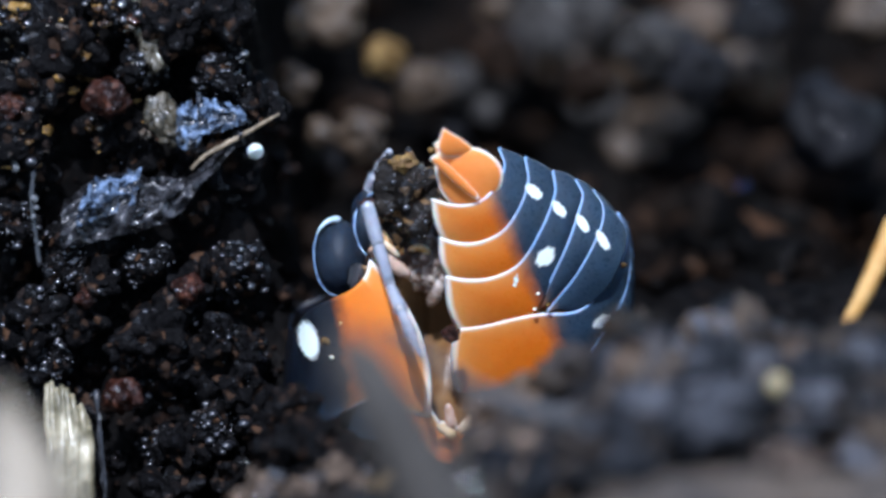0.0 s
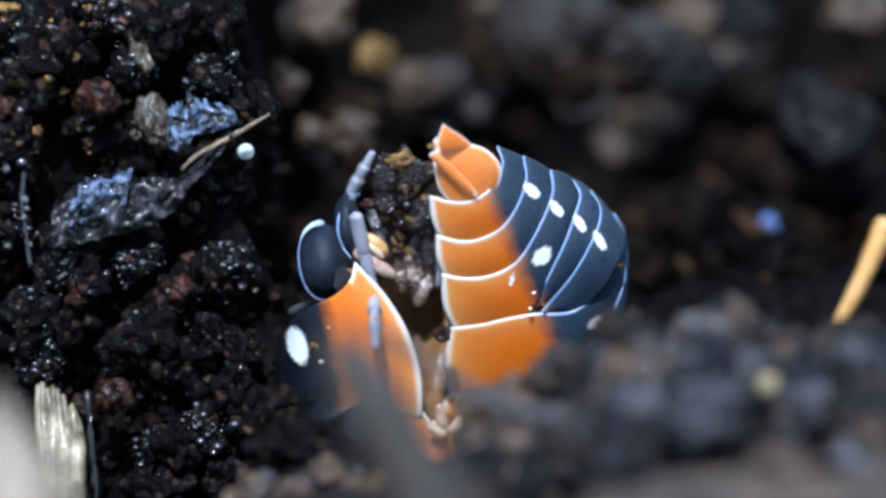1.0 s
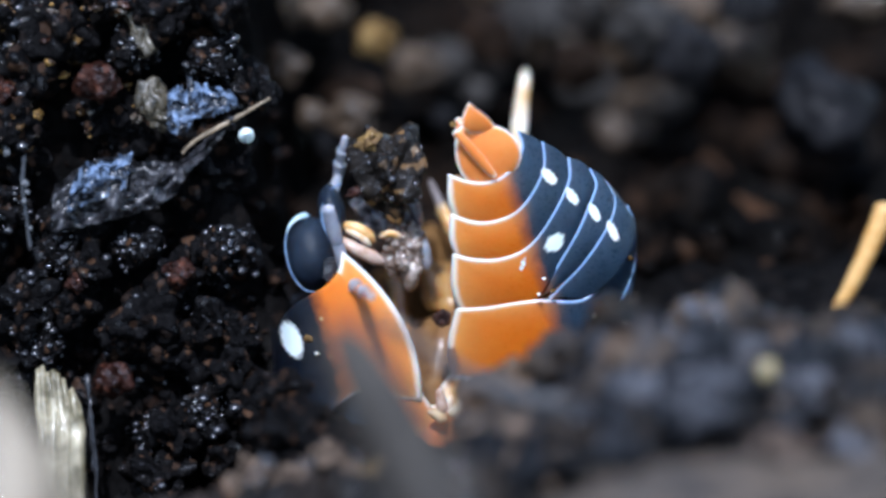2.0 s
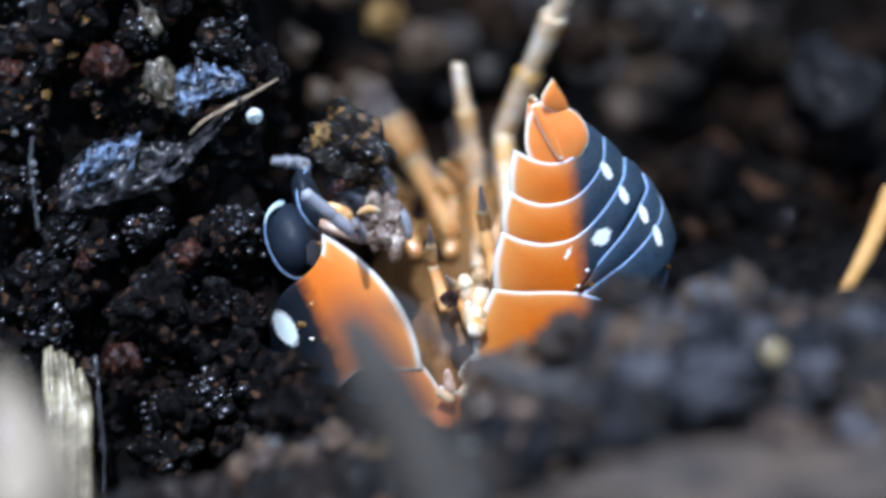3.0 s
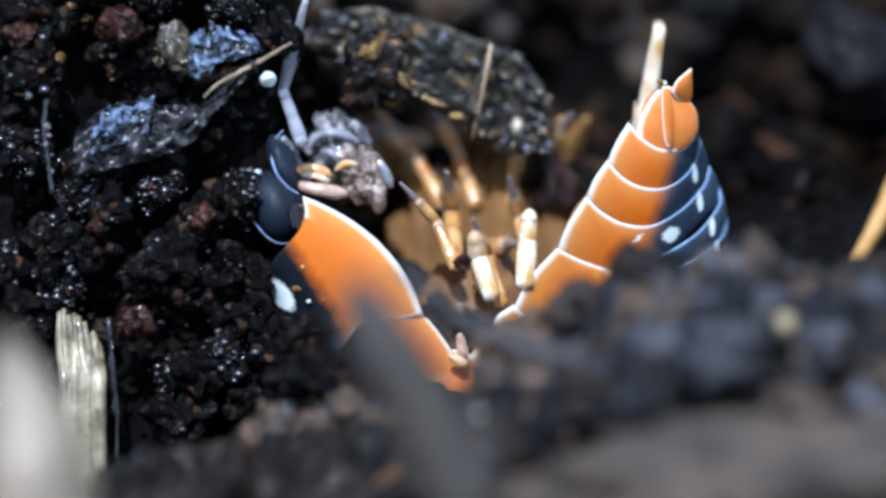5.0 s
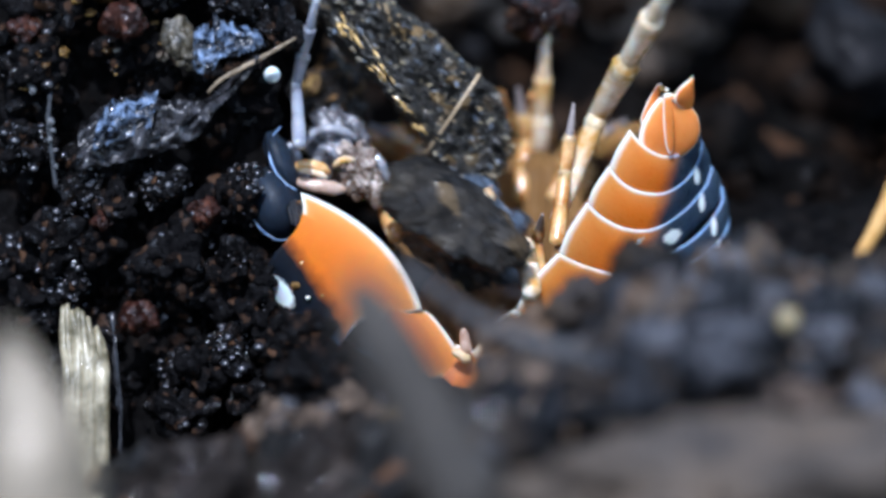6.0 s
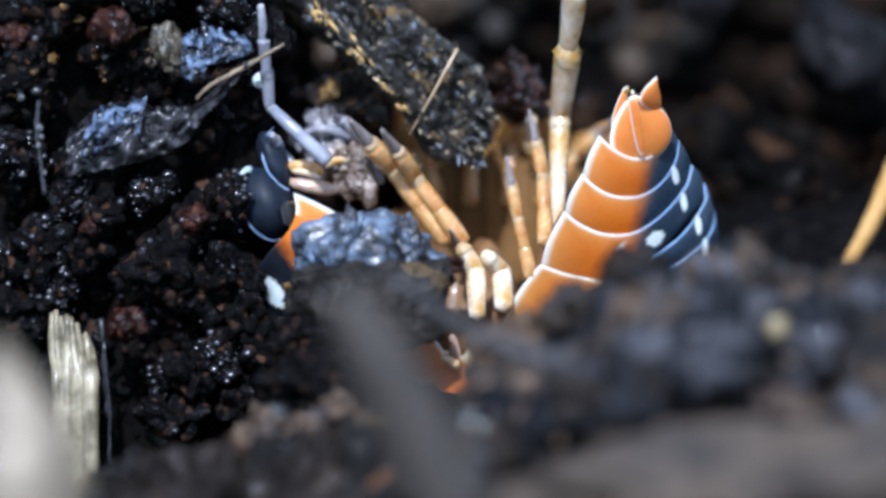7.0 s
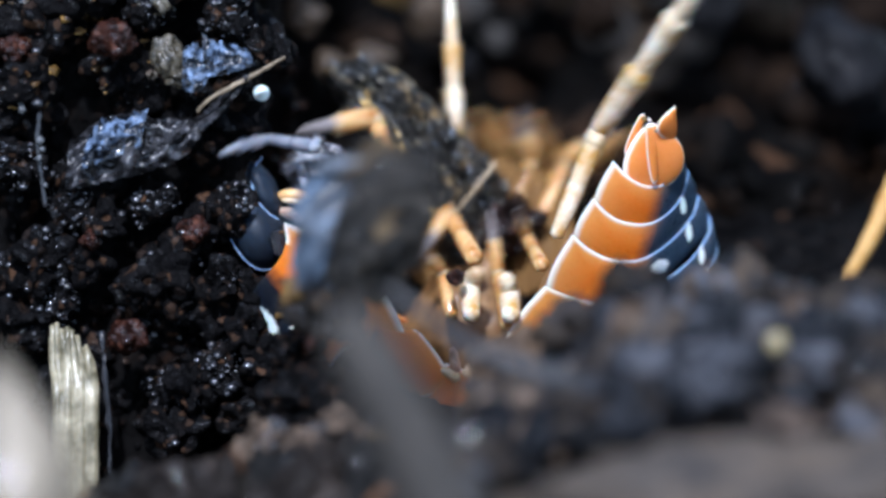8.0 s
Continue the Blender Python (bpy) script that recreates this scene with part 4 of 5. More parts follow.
    for x, y, d, k in ((915, 716, 430, 1.5), (862, 724, 430, 1.2), (958, 722, 440, 1.4), (1120, 600, 420, 1.4), (1072, 640, 430, 1.2), (1260, 620, 460, 2.0), (1024, 728, 430, 1.6), (930, 768, 490, 1.2), (990, 780, 510, 1.4), (1062, 748, 480, 1.3), (1104, 706, 450, 1.2), (880, 776, 480, 1.0), (1012, 694, 440, 1.0), (1140, 762, 500, 1.4), (960, 812, 560, 1.3), (1400, 635, 500, 1.7), (1500, 655, 520, 1.7)):
        place("pale_crumb", grey, x, y, d, "grey brown crumb lying on dark soil", "crumb", (x, y, 0), "grey crumbs").scale = (k, k, k)


build_clods()


def build_leaf():
    """A torn dark leaf stuck to the bank, with a tan rib along its edge."""
    def blade(low, high, rise, tear):
        n, k = 70, 30
        low, high = smooth_line(low, n), smooth_line(high, n)
        frayed = np.array([(0, tear * 1.6 * noise.noise(Vector((i * 0.12, rise + 5, 0))) + tear * 0.4 * noise.noise(Vector((i * 0.4, rise + 7, 0)))) for i in range(n)])
        nicked = np.array([(0, 6 * noise.noise(Vector((i * 0.3, rise, 0)))) for i in range(n)])
        grid = np.zeros((n, k, 3))
        for j, t in enumerate(np.linspace(0, 1, k)):
            q = low * (1 - t) + high * t + frayed * t ** 4 + nicked * (1 - t) ** 4
            for i in range(n):
                w = Vector((q[i, 0] * 0.02, q[i, 1] * 0.02, rise))
                grid[i, j] = (q[i, 0] - 260, 330 - q[i, 1], 20 + 26 * noise.noise(w) + 24 * noise.noise(w * 2.2) + 4 * noise.noise(w * 5) - 34 * t * t)
        return grid_shell(grid, 6.0, grid.mean((0, 1)) - np.array((0, 0, 900.0)))

    leaf = tagged(new("leaf_fragment"), "torn wet dark grey dead leaf on the soil bank, blue sheen painted on", "leaf")
    leaf.matrix_world = Matrix.Translation(at(260, 330, 20)) @ SLOPE
    for low, high, rise, tear, up, m in (
            ([(105, 442), (180, 425), (260, 405), (320, 378), (350, 335), (392, 294)], [(112, 352), (160, 322), (225, 304), (290, 314), (335, 312), (380, 270)], 0.0, 6, -4, MAT_LEAFDARK),
            ([(342, 338), (372, 312), (400, 282), (432, 238)], [(336, 318), (362, 292), (388, 262), (420, 228)], 2.0, 6, 0, MAT_LEAFDARK),
            ([(136, 404), (168, 390), (204, 380), (240, 362)], [(146, 346), (170, 316), (205, 312), (252, 296)], 6.0, 7, 14, MAT_LEAF_SHEEN),
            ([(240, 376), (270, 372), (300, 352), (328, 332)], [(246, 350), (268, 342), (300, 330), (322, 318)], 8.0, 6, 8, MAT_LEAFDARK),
            ([(314, 262), (332, 266), (348, 262), (360, 240)], [(312, 190), (324, 182), (340, 182), (356, 196)], 4.0, 6, 4, MAT_LEAF_SHEEN),
            ([(352, 240), (380, 236), (408, 230), (440, 216)], [(346, 160), (374, 178), (404, 182), (432, 194)], 10.0, 7, 10, MAT_LEAF_SHEEN)):
        v, f = blade(low, high, rise, tear)
        part("leaf_blade", mesh_of("leaf_blade", (v + np.array((0, 0, up))) * U, f, m), leaf)
    v, f = tube([(x - 260, 330 - y, 30) for x, y in smooth_line([(340, 300), (362, 278), (400, 256), (430, 240), (462, 222), (494, 203)], 24)], np.interp(range(24), (0, 10, 23), (3, 5, 2.5)), 8, 0.3, 4)
    part("leaf_rib", mesh_of("leaf_rib", v * U, f, MAT_STRIP2), leaf, "tan torn leaf rib")
    v, f = lump((452 - 260, 330 - 268, 30), (15, 15, 15), 0.06, 6, 3)
    place("bead", mesh_of("bead", (v - np.array((192, 62, 30))) * U, f, MAT_DROP), 452, 268, -12, "small pale bead on the tip of a leaf rib", "bead")


def build_sticks():
    # a split pale stick that comes forward out of the soil
    stick = tagged(new("pale_stick"), "split pale wooden stick standing in the soil", "stick")
    stick.matrix_world = Matrix.Translation(at(118, 690, 0)) @ SLOPE
    rng = random.Random(8)
    for i in range(11):
        x0, top = 88 + i * 6.2 + rng.uniform(-2, 2), 668 + 5.5 * i + rng.uniform(-10, 12)
        line = smooth_line([(x0, top, 60 - 3 * abs(i - 5)), (x0 + 6 + rng.uniform(-3, 3), 750, 70 - 3 * abs(i - 5)), (x0 + 12 + rng.uniform(-3, 3), 830, 90), (x0 + 16, 1180, 130)], 26)
        v, f = tube([(x - 118, 690 - y, d + rng.uniform(-1, 1)) for x, y, d in line], [5 + (5 + i % 4) * min(1, k / 4) + rng.uniform(-1, 1) for k in range(26)], 9, 0.12, i)
        part("splinter", mesh_of("splinter", v * U, f, MAT_WOOD), stick)
    for k in range(2):
        line = smooth_line([(172 + 5 * k, 690 + 40 * k, 30), (178 + 4 * k, 780, 36), (186 + 3 * k, 880, 40), (196, 1150, 60)], 24)
        v, f = tube([(x - 118, 690 - y, d) for x, y, d in line], [1 + 5.5 * rng.random() ** 2 for _ in range(24)], 8, 0.45, 50 + k)
        part("splinter", mesh_of("splinter", v * U, f, MAT_ROOT), stick, "dark wet splinter")
    w, g = tube([(x - 118, 690 - y, d) for x, y, d in smooth_line([(92, 655, 1250), (112, 760, 1250), (126, 840, 1250), (132, 1150, 1250)], 16)], np.interp(range(16), (0, 2, 6, 15), (10, 44, 100, 128)), 14, 0.06, 5)
    part("wood", mesh_of("wood", w * U, g, MAT_GREYWOOD), stick, "weathered grey wood")
    # a grey stem lying across the front of the hollow
    path = smooth_line([(606, 590), (648, 657), (690, 735), (732, 815), (780, 910), (824, 1000)], 26)
    v, f = tube([(0.865 * (x - 700), 0.865 * (740 - y), 0) for x, y in path], np.interp(range(26), (0, 3, 8, 25), (20, 46, 58, 66)), 14, 0.06, 9)
    place("dry_twig", mesh_of("dry_twig", v * U, f, MAT_STEM), 700, 740, 1400, "dull grey brown twig leaning across the hollow", "twig")
    path = smooth_line([(690, 585, 0), (740, 618, 6), (795, 660, 0), (850, 692, -6), (930, 720, 0), (1010, 740, 0)], 26)
    v, f = tube([(x - 800, 650 - y, d) for x, y, d in path], np.interp(range(26), (0, 3, 25), (5, 9, 17)), 12, 0.25, 19)
    place("rootlet", mesh_of("rootlet", v * U, f, MAT_DARKROOT), 800, 650, 800, "dull grey root lying over the ridge of soil", "root")
    path = smooth_line([(1566, 395, 250), (1536, 465, 250), (1508, 525, 250), (1474, 585, 240)], 20)
    v, f = tube([((x - 1530) , 500 - y, d) for x, y, d in path], np.interp(range(20), (0, 19), (20, 12)), 8, 0.05, 2)
    place("straw", mesh_of("straw", v * U, f, MAT_BLADE), 1530, 500, 0, "bent orange straw stuck in the soil", "straw")
    path = smooth_line([(62, 300, 30), (58, 360, 34), (66, 420, 30), (72, 470, 30)], 20)
    v, f = tube([(x - 62, 300 - y, d) for x, y, d in path], [4 + 2 * math.sin(i * 1.7) ** 2 for i in range(20)], 8, 0.2, 2)
    place("rootlet", mesh_of("rootlet", v * U, f, MAT_ROOT), 62, 300, 0, "thin wet dark rootlet on the soil bank", "root")
    rng = random.Random(31)
    for k, (x, y, r) in enumerate(((24, 282, 8), (28, 297, 9), (60, 352, 8), (64, 368, 5), (59, 384, 6), (70, 432, 5))):
        v, f = lump((0, 0, 0), (r * rng.uniform(0.8, 1.3), r, r), 0.2, 40 + k, 3)
        place("water_drop", mesh_of("water_drop", v * U, f, MAT_CLEAR), x, y, 40, "clear drop of water on a dark rootlet", "drop", group="drops on the rootlet")
    strip = tagged(new("bark_strip"), "broken tan strip of bark on the soil bank", "bark")
    strip.matrix_world = Matrix.Translation(at(250, 30, 10)) @ SLOPE
    for i, (x, y, w, h, turn) in enumerate(((238, 12, 20, 46, 24), (272, 92, 22, 34, -8), (258, 68, 16, 24, 40), (284, 206, 26, 34, 10), (304, 238, 18, 18, 30))):
        part("bark_flake", skin("bark_flake", (w, h, 16), 0.7, 120 + i, 6, MAT_TAN, 4, (x - 250, 30 - y, -6), pose(0, 0, 0, 0, 0, turn)), strip)


build_leaf()
build_sticks()
for x, y, r in ((1375, 683, 20), (1372, 780, 30), (1003, 832, 26)):
    v, f = lump((0, 0, 0), (r, r * 1.1, r), 0.3, x, 3)
    place("pale_grain", mesh_of("pale_grain", v * U, f, MAT_GRAIN), x, y, 660, "pale yellowish grain on the soil ridge", "grain", group="pale grains")
place("clay_slab", skin("clay_slab", (480, 110, 300), 0.5, 58, 5, MAT_CLAY, 5, turn=pose(0, 0, 0, 0, 0, 9)), 1385, 962, 950, "dull grey tan slab of clay before the ridge", "clay")


def beads_over(mesh, m, count, sizes, rng, facing, rough=0.0):
    """Small drops of water on the skin of a mesh that stands at the pose m (sizes in units)."""
    pieces = []
    v, f = ball(2)
    turn = m.to_3x3().normalized()
    while len(pieces) < count:
        vert = mesh.vertices[rng.randrange(len(mesh.vertices))]
        if (turn @ vert.normal).dot(facing) < 0.1:
            continue
        r = sizes[0] * (sizes[1] / sizes[0]) ** (rng.random() ** 2.5) * U
        shape = lump((0, 0, 0), (1, rng.uniform(0.6, 1.2), rng.uniform(0.6, 1.2)), rough, len(pieces), 2)[0] if rough else v
        pieces.append((shape * np.array((r, r, r * 0.8)) + np.array(m @ (vert.co + vert.normal * r * 0.2)), f))
    return pieces


def build_beads():
    rng = random.Random(21)
    pieces = []
    for ob in WET_THINGS:
        pieces += beads_over(ob.data, ob.matrix_basis, rng.choice((0, 2, 8, 16, 40, 60)), (2.5, 12.0), rng, NEAR + Vector((0, 0, 0.6)))
    # Coloured grains added for the golden glints, densest at the upper left.
    amber = []
    for ob in WET_THINGS:
        p = ob.matrix_basis.translation
        corner = p.x < at(200, 0).x and p.z > at(0, 330).z
        if corner or rng.random() < 0.2:
            amber += beads_over(ob.data, ob.matrix_basis, rng.randint(18, 30) if corner else rng.randint(1, 3), (3.0, 15.0) if corner else (2.5, 6.0), rng, NEAR + Vector((0, 0, 0.6)), 0.9)
    v, f = joined(amber)
    tagged(new("amber_grains", mesh_of("amber_grains", v, f, MAT_AMBER_GLINT, tidy=False)), "glossy amber and rust grains added as golden glints on the soil clods", "soil", kind="stuff")
    v, f = joined(pieces)
    tagged(new("water_drops", mesh_of("water_drops", v, f, MAT_WET, tidy=False)), "tiny clear water drops glinting on the soil clods", "water", kind="stuff")


build_beads()


# ---- what the legs turn about ----
def carried_pose(x, y, d, turn):
    w = Vector([radians(a) for a in turn])
    r = Matrix.Rotation(w.length, 4, w.normalized()) if w.length > 1e-6 else Matrix()
    return Matrix.Translation(at(x, y, d)) @ SLOPE @ r


def wet_skin(ob, count, seed, sizes=(2.5, 7.5)):
    """Drops of water over a thing's first part."""
    body = ob.children[0]
    v, f = joined(beads_over(body.data, Matrix(), count, sizes, random.Random(seed), Vector((0, 0.4, 1))))
    tagged(part("water_drops", mesh_of("water_drops", v, f, MAT_WET, tidy=False), ob, "tiny clear water drops"), kind="stuff")


def build_clump():
    ob = tagged(new("soil_clump"), "dark wet clump of soil held by the legs", "clump")
    part("clump_core", skin("clump_core", (56, 64, 50), 0.75, 91, 9, MAT_CLUMP), ob)
    wet_skin(ob, 22, 3)
    part("moss_grain", skin("moss_grain", (22, 16, 14), 0.6, 92, 5, MAT_OCHRE, 4, (-8, 58, 10)), ob, "olive yellow grain")
    part("red_grain", skin("red_grain", (24, 10, 12), 0.6, 93, 5, MAT_REDCRUMB, 4, (-58, -12, 14)), ob, "red brown grain")
    return ob


def build_bark():
    ob = tagged(new("bark_piece"), "glossy wet dark piece of bark turned by the legs", "bark")
    rows, cols = 130, 70
    low = smooth_line([(-215, 150), (-140, 66), (-60, -6), (16, -92), (60, -162), (140, -182)], rows)
    high = smooth_line([(-150, 190), (-60, 162), (20, 112), (78, 58), (152, -4), (182, -104), (152, -172)], rows)
    along = Vector((0.66, -0.75, 0.0))
    grid = np.zeros((rows, cols, 3))
    for j, u in enumerate(np.linspace(0, 1, cols)):
        for i in range(rows):
            x, y = low[i] * (1 - u) + high[i] * u
            p = Vector((x, y, 0.0))
            q = Vector((x * 0.02, y * 0.02, 3.0))
            grain = Vector((p.dot(along) * 0.012, (p.x * 0.75 + p.y * 0.66) * 0.07, 5.0))
            z = np.interp(u, (0, 0.1, 0.2, 0.36, 0.7, 0.92, 1), (12, 58, 66, 30, 46, 30, -14)) + 22 * noise.noise(q * 0.9) + 12 * noise.noise(q * 2.6)
            z += 26 * (0.4 - abs(noise.noise(grain))) + 13 * (0.4 - abs(noise.noise(grain * 2.3))) - 20 * noise.voronoi(q * 1.7)[0][0] + 5 * noise.noise(q * 9)
            grid[i, j] = (x + 9 * noise.noise(q * 2.1 + Vector((9, 0, 0))), y + 9 * noise.noise(q * 2.3 + Vector((0, 9, 0))), z)
    v, f = grid_shell(grid, 44.0, grid.mean((0, 1)) - np.array((0, 0, 600.0)))
    part("bark_body", mesh_of("bark_body", v * U, f, MAT_BARK, smooth=False), ob)
    ridge = smooth_line([(-150, 118, 56), (-100, 74, 74), (-40, 4, 80), (10, -66, 66), (30, -104, 50)], 40)
    rng = random.Random(12)
    for i in range(46):
        p = ridge[rng.randrange(1, 39)] + np.array([rng.gauss(0, 8), rng.gauss(0, 8), rng.uniform(-8, 8)])
        way = np.array(along) * rng.uniform(8, 26) + np.array([rng.gauss(0, 4), rng.gauss(0, 4), rng.gauss(0, 4)])
        r = rng.uniform(2.2, 5.0)
        v, f = tube([p - way * 0.5, p - way * 0.15 + (0, 0, 1.5), p + way * 0.2, p + way * 0.5], (r * 0.5, r, r * 0.9, r * 0.4), 6, 0.35, 300 + i)
        part("golden_splinter", mesh_of("golden_splinter", v * U, f, MAT_GOLD if i % 3 else MAT_TAN, smooth=False), ob, "golden brown splinter")
    body = ob.children[0].data
    chips = []
    while len(chips) < 330:
        vert = body.vertices[rng.randrange(rows * cols)]
        if vert.normal.dot(Vector((0, 0.4, 1))) < 0.1:
            continue
        a, b, c = (rng.uniform(3, 13), rng.uniform(2, 6), rng.uniform(1, 3))
        turn = np.array(Euler([rng.gauss(0, 0.5), rng.gauss(0, 0.5), -0.85 + rng.gauss(0, 0.6)]).to_matrix())
        box = np.array([(x * a, y * b, z * c) for x, y, z in ((1, 0.2, 0), (-1, 0.1, 0.2), (0.1, 1, 0), (-0.2, -1, 0.1), (0, 0.1, 1), (0.1, 0, -1))]) @ turn.T * U
        chips.append((box + np.array(vert.co) + np.array(vert.normal) * 1.5 * U, [(0, 2, 4), (2, 1, 4), (1, 3, 4), (3, 0, 4), (2, 0, 5), (1, 2, 5), (3, 1, 5), (0, 3, 5)]))
    v, f = joined(chips)
    tagged(part("chip_litter", mesh_of("chip_litter", v, f, MAT_GLINT, smooth=False, tidy=False), ob, "glossy chips with gold and blue glints in their colour"), kind="stuff")
    v, f = tube([(25, -118, 66), (70, -45, 80), (115, 32, 86)], (2.5, 3.2, 3.5), 8)
    part("splinter", mesh_of("splinter", v * U, f, MAT_ROOTLET), ob, "thin straw coloured splinter")
    return ob


def build_lump():
    ob = tagged(new("wet_lump"), "wet grey lump of rotten leaf and soil, blue sheen painted on", "lump")
    v, f = lump((0, 0, 0), (122, 76, 58), 0.34, 97, 5, 1.25)
    part("lump_body", mesh_of("lump_body", v * U, f, MAT_LUMP_SHEEN), ob)
    part("leaf_flap", skin("leaf_flap", (26, 66, 20), 0.22, 98, 3, MAT_LUMP_SHEEN, 5, (74, -2, 44), pose(0, 0, 0, 0, 0, 12)), ob, "curled grey leaf flap with painted blue sheen")
    part("leaf_flap", skin("leaf_flap", (24, 60, 18), 0.22, 99, 3, MAT_LUMP_SHEEN, 5, (-40, 22, 50), pose(0, 0, 0, 0, 0, -14)), ob)
    part("soil_mass", skin("soil_mass", (142, 84, 66), 0.45, 101, 9, MAT_MASS, 6, (6, -80, 34)), ob, "grey brown soil clinging to the lump")
    return ob


def build_springtail():
    """A small blue springtail that crawls over the soil far behind."""
    ob = tagged(new("springtail"), "small pale blue springtail crawling over the soil", "springtail")
    for name, c, size in (("abdomen", (0, -8, 0), (19, 30, 18)), ("thorax", (0, 24, 0), (15, 16, 14)), ("head", (0, 44, 2), (12, 12, 11))):
        v, f = lump(c, size, 0.08, 61, 3)
        part(name, mesh_of(name, v * U, f, MAT_SPRINGTAIL), ob)
    for side in (-1, 1):
        v, f = tube(smooth_line([(side * 5, 52, 4), (side * 14, 70, 8), (side * 24, 84, 6)], 9), np.linspace(2.6, 1.2, 9), 8)
        part("antenna", mesh_of("antenna", v * U, f, MAT_SPRINGTAIL), ob)
        for k in range(3):
            v, f = tube(smooth_line([(side * 10, 22 - 11 * k, -6), (side * 24, 24 - 13 * k, -10), (side * 28, 20 - 15 * k, -24)], 9), np.linspace(3, 1.6, 9), 8)
            part("leg", mesh_of("leg", v * U, f, MAT_SPRINGTAIL), ob)
    return ob


def build_red_clod():
    ob = tagged(new("red_clod"), "rust brown crumbly clod carried by the hind legs", "clod")
    part("clod_core", skin("clod_core", (46, 62, 40), 0.6, 131, 8, MAT_REDCRUMB), ob)
    part("dark_grain", skin("dark_grain", (22, 20, 18), 0.6, 132, 5, MAT_CRUMB, 4, (-26, 36, 20)), ob, "black grain")
    wet_skin(ob, 18, 14)
    return ob


springtail = build_springtail()
red_clod = build_red_clod()
soil_clump = build_clump()
bark_piece = build_bark()
wet_lump = build_lump()


# ---- movement ----
LEG_LONG = [
    (0, 905, 890, 895, 705, 930, 310), (1.5, 905, 890, 895, 705, 930, 310), (2.8, 912, 482, 912, 302, 1002, 112), (3, 907, 462, 895, 297, 987, 82),
    (3.5, 889, 475, 882, 285, 969, 75), (4, 900, 450, 920, 250, 966, 60), (4.5, 985, 930, 1072, 745, 1106, 441), (5.8, 1010, 496, 1045, 316, 1095, 136),
    (6, 957, 524, 1032, 334, 1122, 164), (6.5, 967, 530, 982, 330, 1007, 110), (7, 977, 524, 984, 329, 1007, 104), (7.5, 980, 507, 1015, 357, 1175, 147),
    (8, 976, 521, 1071, 281, 1191, 111)]
LEG_HIND = [
    (0, 870, 600, 840, 520, 855, 600), (1.5, 870, 500, 806, 432, 753, 382), (2.8, 882, 572, 862, 472, 862, 392), (3, 882, 562, 862, 472, 852, 392),
    (3.5, 864, 545, 834, 465, 819, 395), (4, 846, 560, 856, 450, 826, 370), (4.5, 903, 620, 898, 540, 888, 460), (5.8, 975, 556, 985, 426, 995, 316),
    (6, 957, 564, 972, 434, 987, 314), (6.5, 957, 560, 952, 430, 917, 330), (7, 957, 554, 952, 434, 927, 314), (7.5, 980, 577, 975, 447, 965, 357),
    (8, 951, 571, 921, 521, 906, 471)]
LEG_MIDDLE = [
    (0, 865, 640, 835, 570, 850, 640), (1.5, 865, 640, 835, 570, 850, 640), (2.8, 847, 642, 812, 572, 802, 532), (3, 842, 652, 812, 582, 792, 552),
    (3.5, 834, 635, 814, 575, 774, 505), (4, 826, 640, 826, 560, 836, 510), (4.5, 843, 680, 833, 590, 813, 520), (5.8, 935, 626, 925, 546, 935, 496),
    (6, 932, 634, 922, 564, 932, 514), (6.5, 932, 620, 907, 520, 897, 440), (7, 932, 614, 907, 504, 887, 399), (7.5, 925, 667, 895, 577, 905, 507),
    (8, 891, 681, 871, 581, 851, 421)]
LEG_FORE = [
    (0, 690, 690, 670, 590, 680, 660), (1.5, 690, 690, 670, 590, 690, 560), (2.8, 812, 492, 742, 352, 682, 252), (3, 802, 482, 722, 322, 642, 212),
    (3.5, 759, 475, 690, 320, 610, 195), (4, 776, 560, 716, 450, 626, 360), (4.5, 783, 600, 773, 500, 738, 430), (5.8, 725, 546, 665, 456, 635, 376),
    (6, 672, 554, 632, 464, 612, 384), (6.5, 798, 579, 682, 460, 602, 365), (7, 783, 554, 682, 424, 610, 336), (7.5, 755, 547, 695, 457, 645, 377),
    (8, 700, 450, 648, 312, 516, 334)]
LEG_SECOND = [
    (0, 890, 620, 860, 520, 875, 600), (1.5, 880, 610, 850, 500, 830, 480), (2.8, 862, 512, 842, 382, 822, 272), (3, 862, 502, 842, 382, 817, 262),
    (3.5, 834, 500, 788, 365, 755, 235), (4, 856, 560, 806, 440, 766, 350), (4.5, 823, 640, 823, 570, 843, 550), (5.8, 845, 576, 835, 496, 855, 456),
    (6, 842, 564, 822, 504, 842, 464), (6.5, 818, 582, 732, 460, 662, 365), (7, 811, 556, 722, 434, 667, 352), (7.5, 795, 567, 755, 487, 735, 427),
    (8, 831, 561, 781, 481, 731, 561)]
LEG_SHORT = [
    (0, 700, 700, 690, 640, 690, 680), (1.5, 700, 700, 690, 640, 690, 680), (2.8, 802, 612, 772, 532, 752, 482), (3, 792, 612, 767, 532, 762, 462),
    (3.5, 784, 615, 759, 535, 699, 425), (4, 766, 580, 746, 510, 706, 420), (4.5, 788, 600, 773, 500, 730, 425), (5.8, 775, 606, 755, 556, 725, 516),
    (6, 772, 604, 742, 564, 712, 524), (6.5, 832, 670, 812, 590, 787, 540), (7, 837, 664, 817, 584, 787, 529), (7.5, 825, 667, 795, 607, 755, 547),
    (8, 791, 661, 771, 581, 731, 541)]
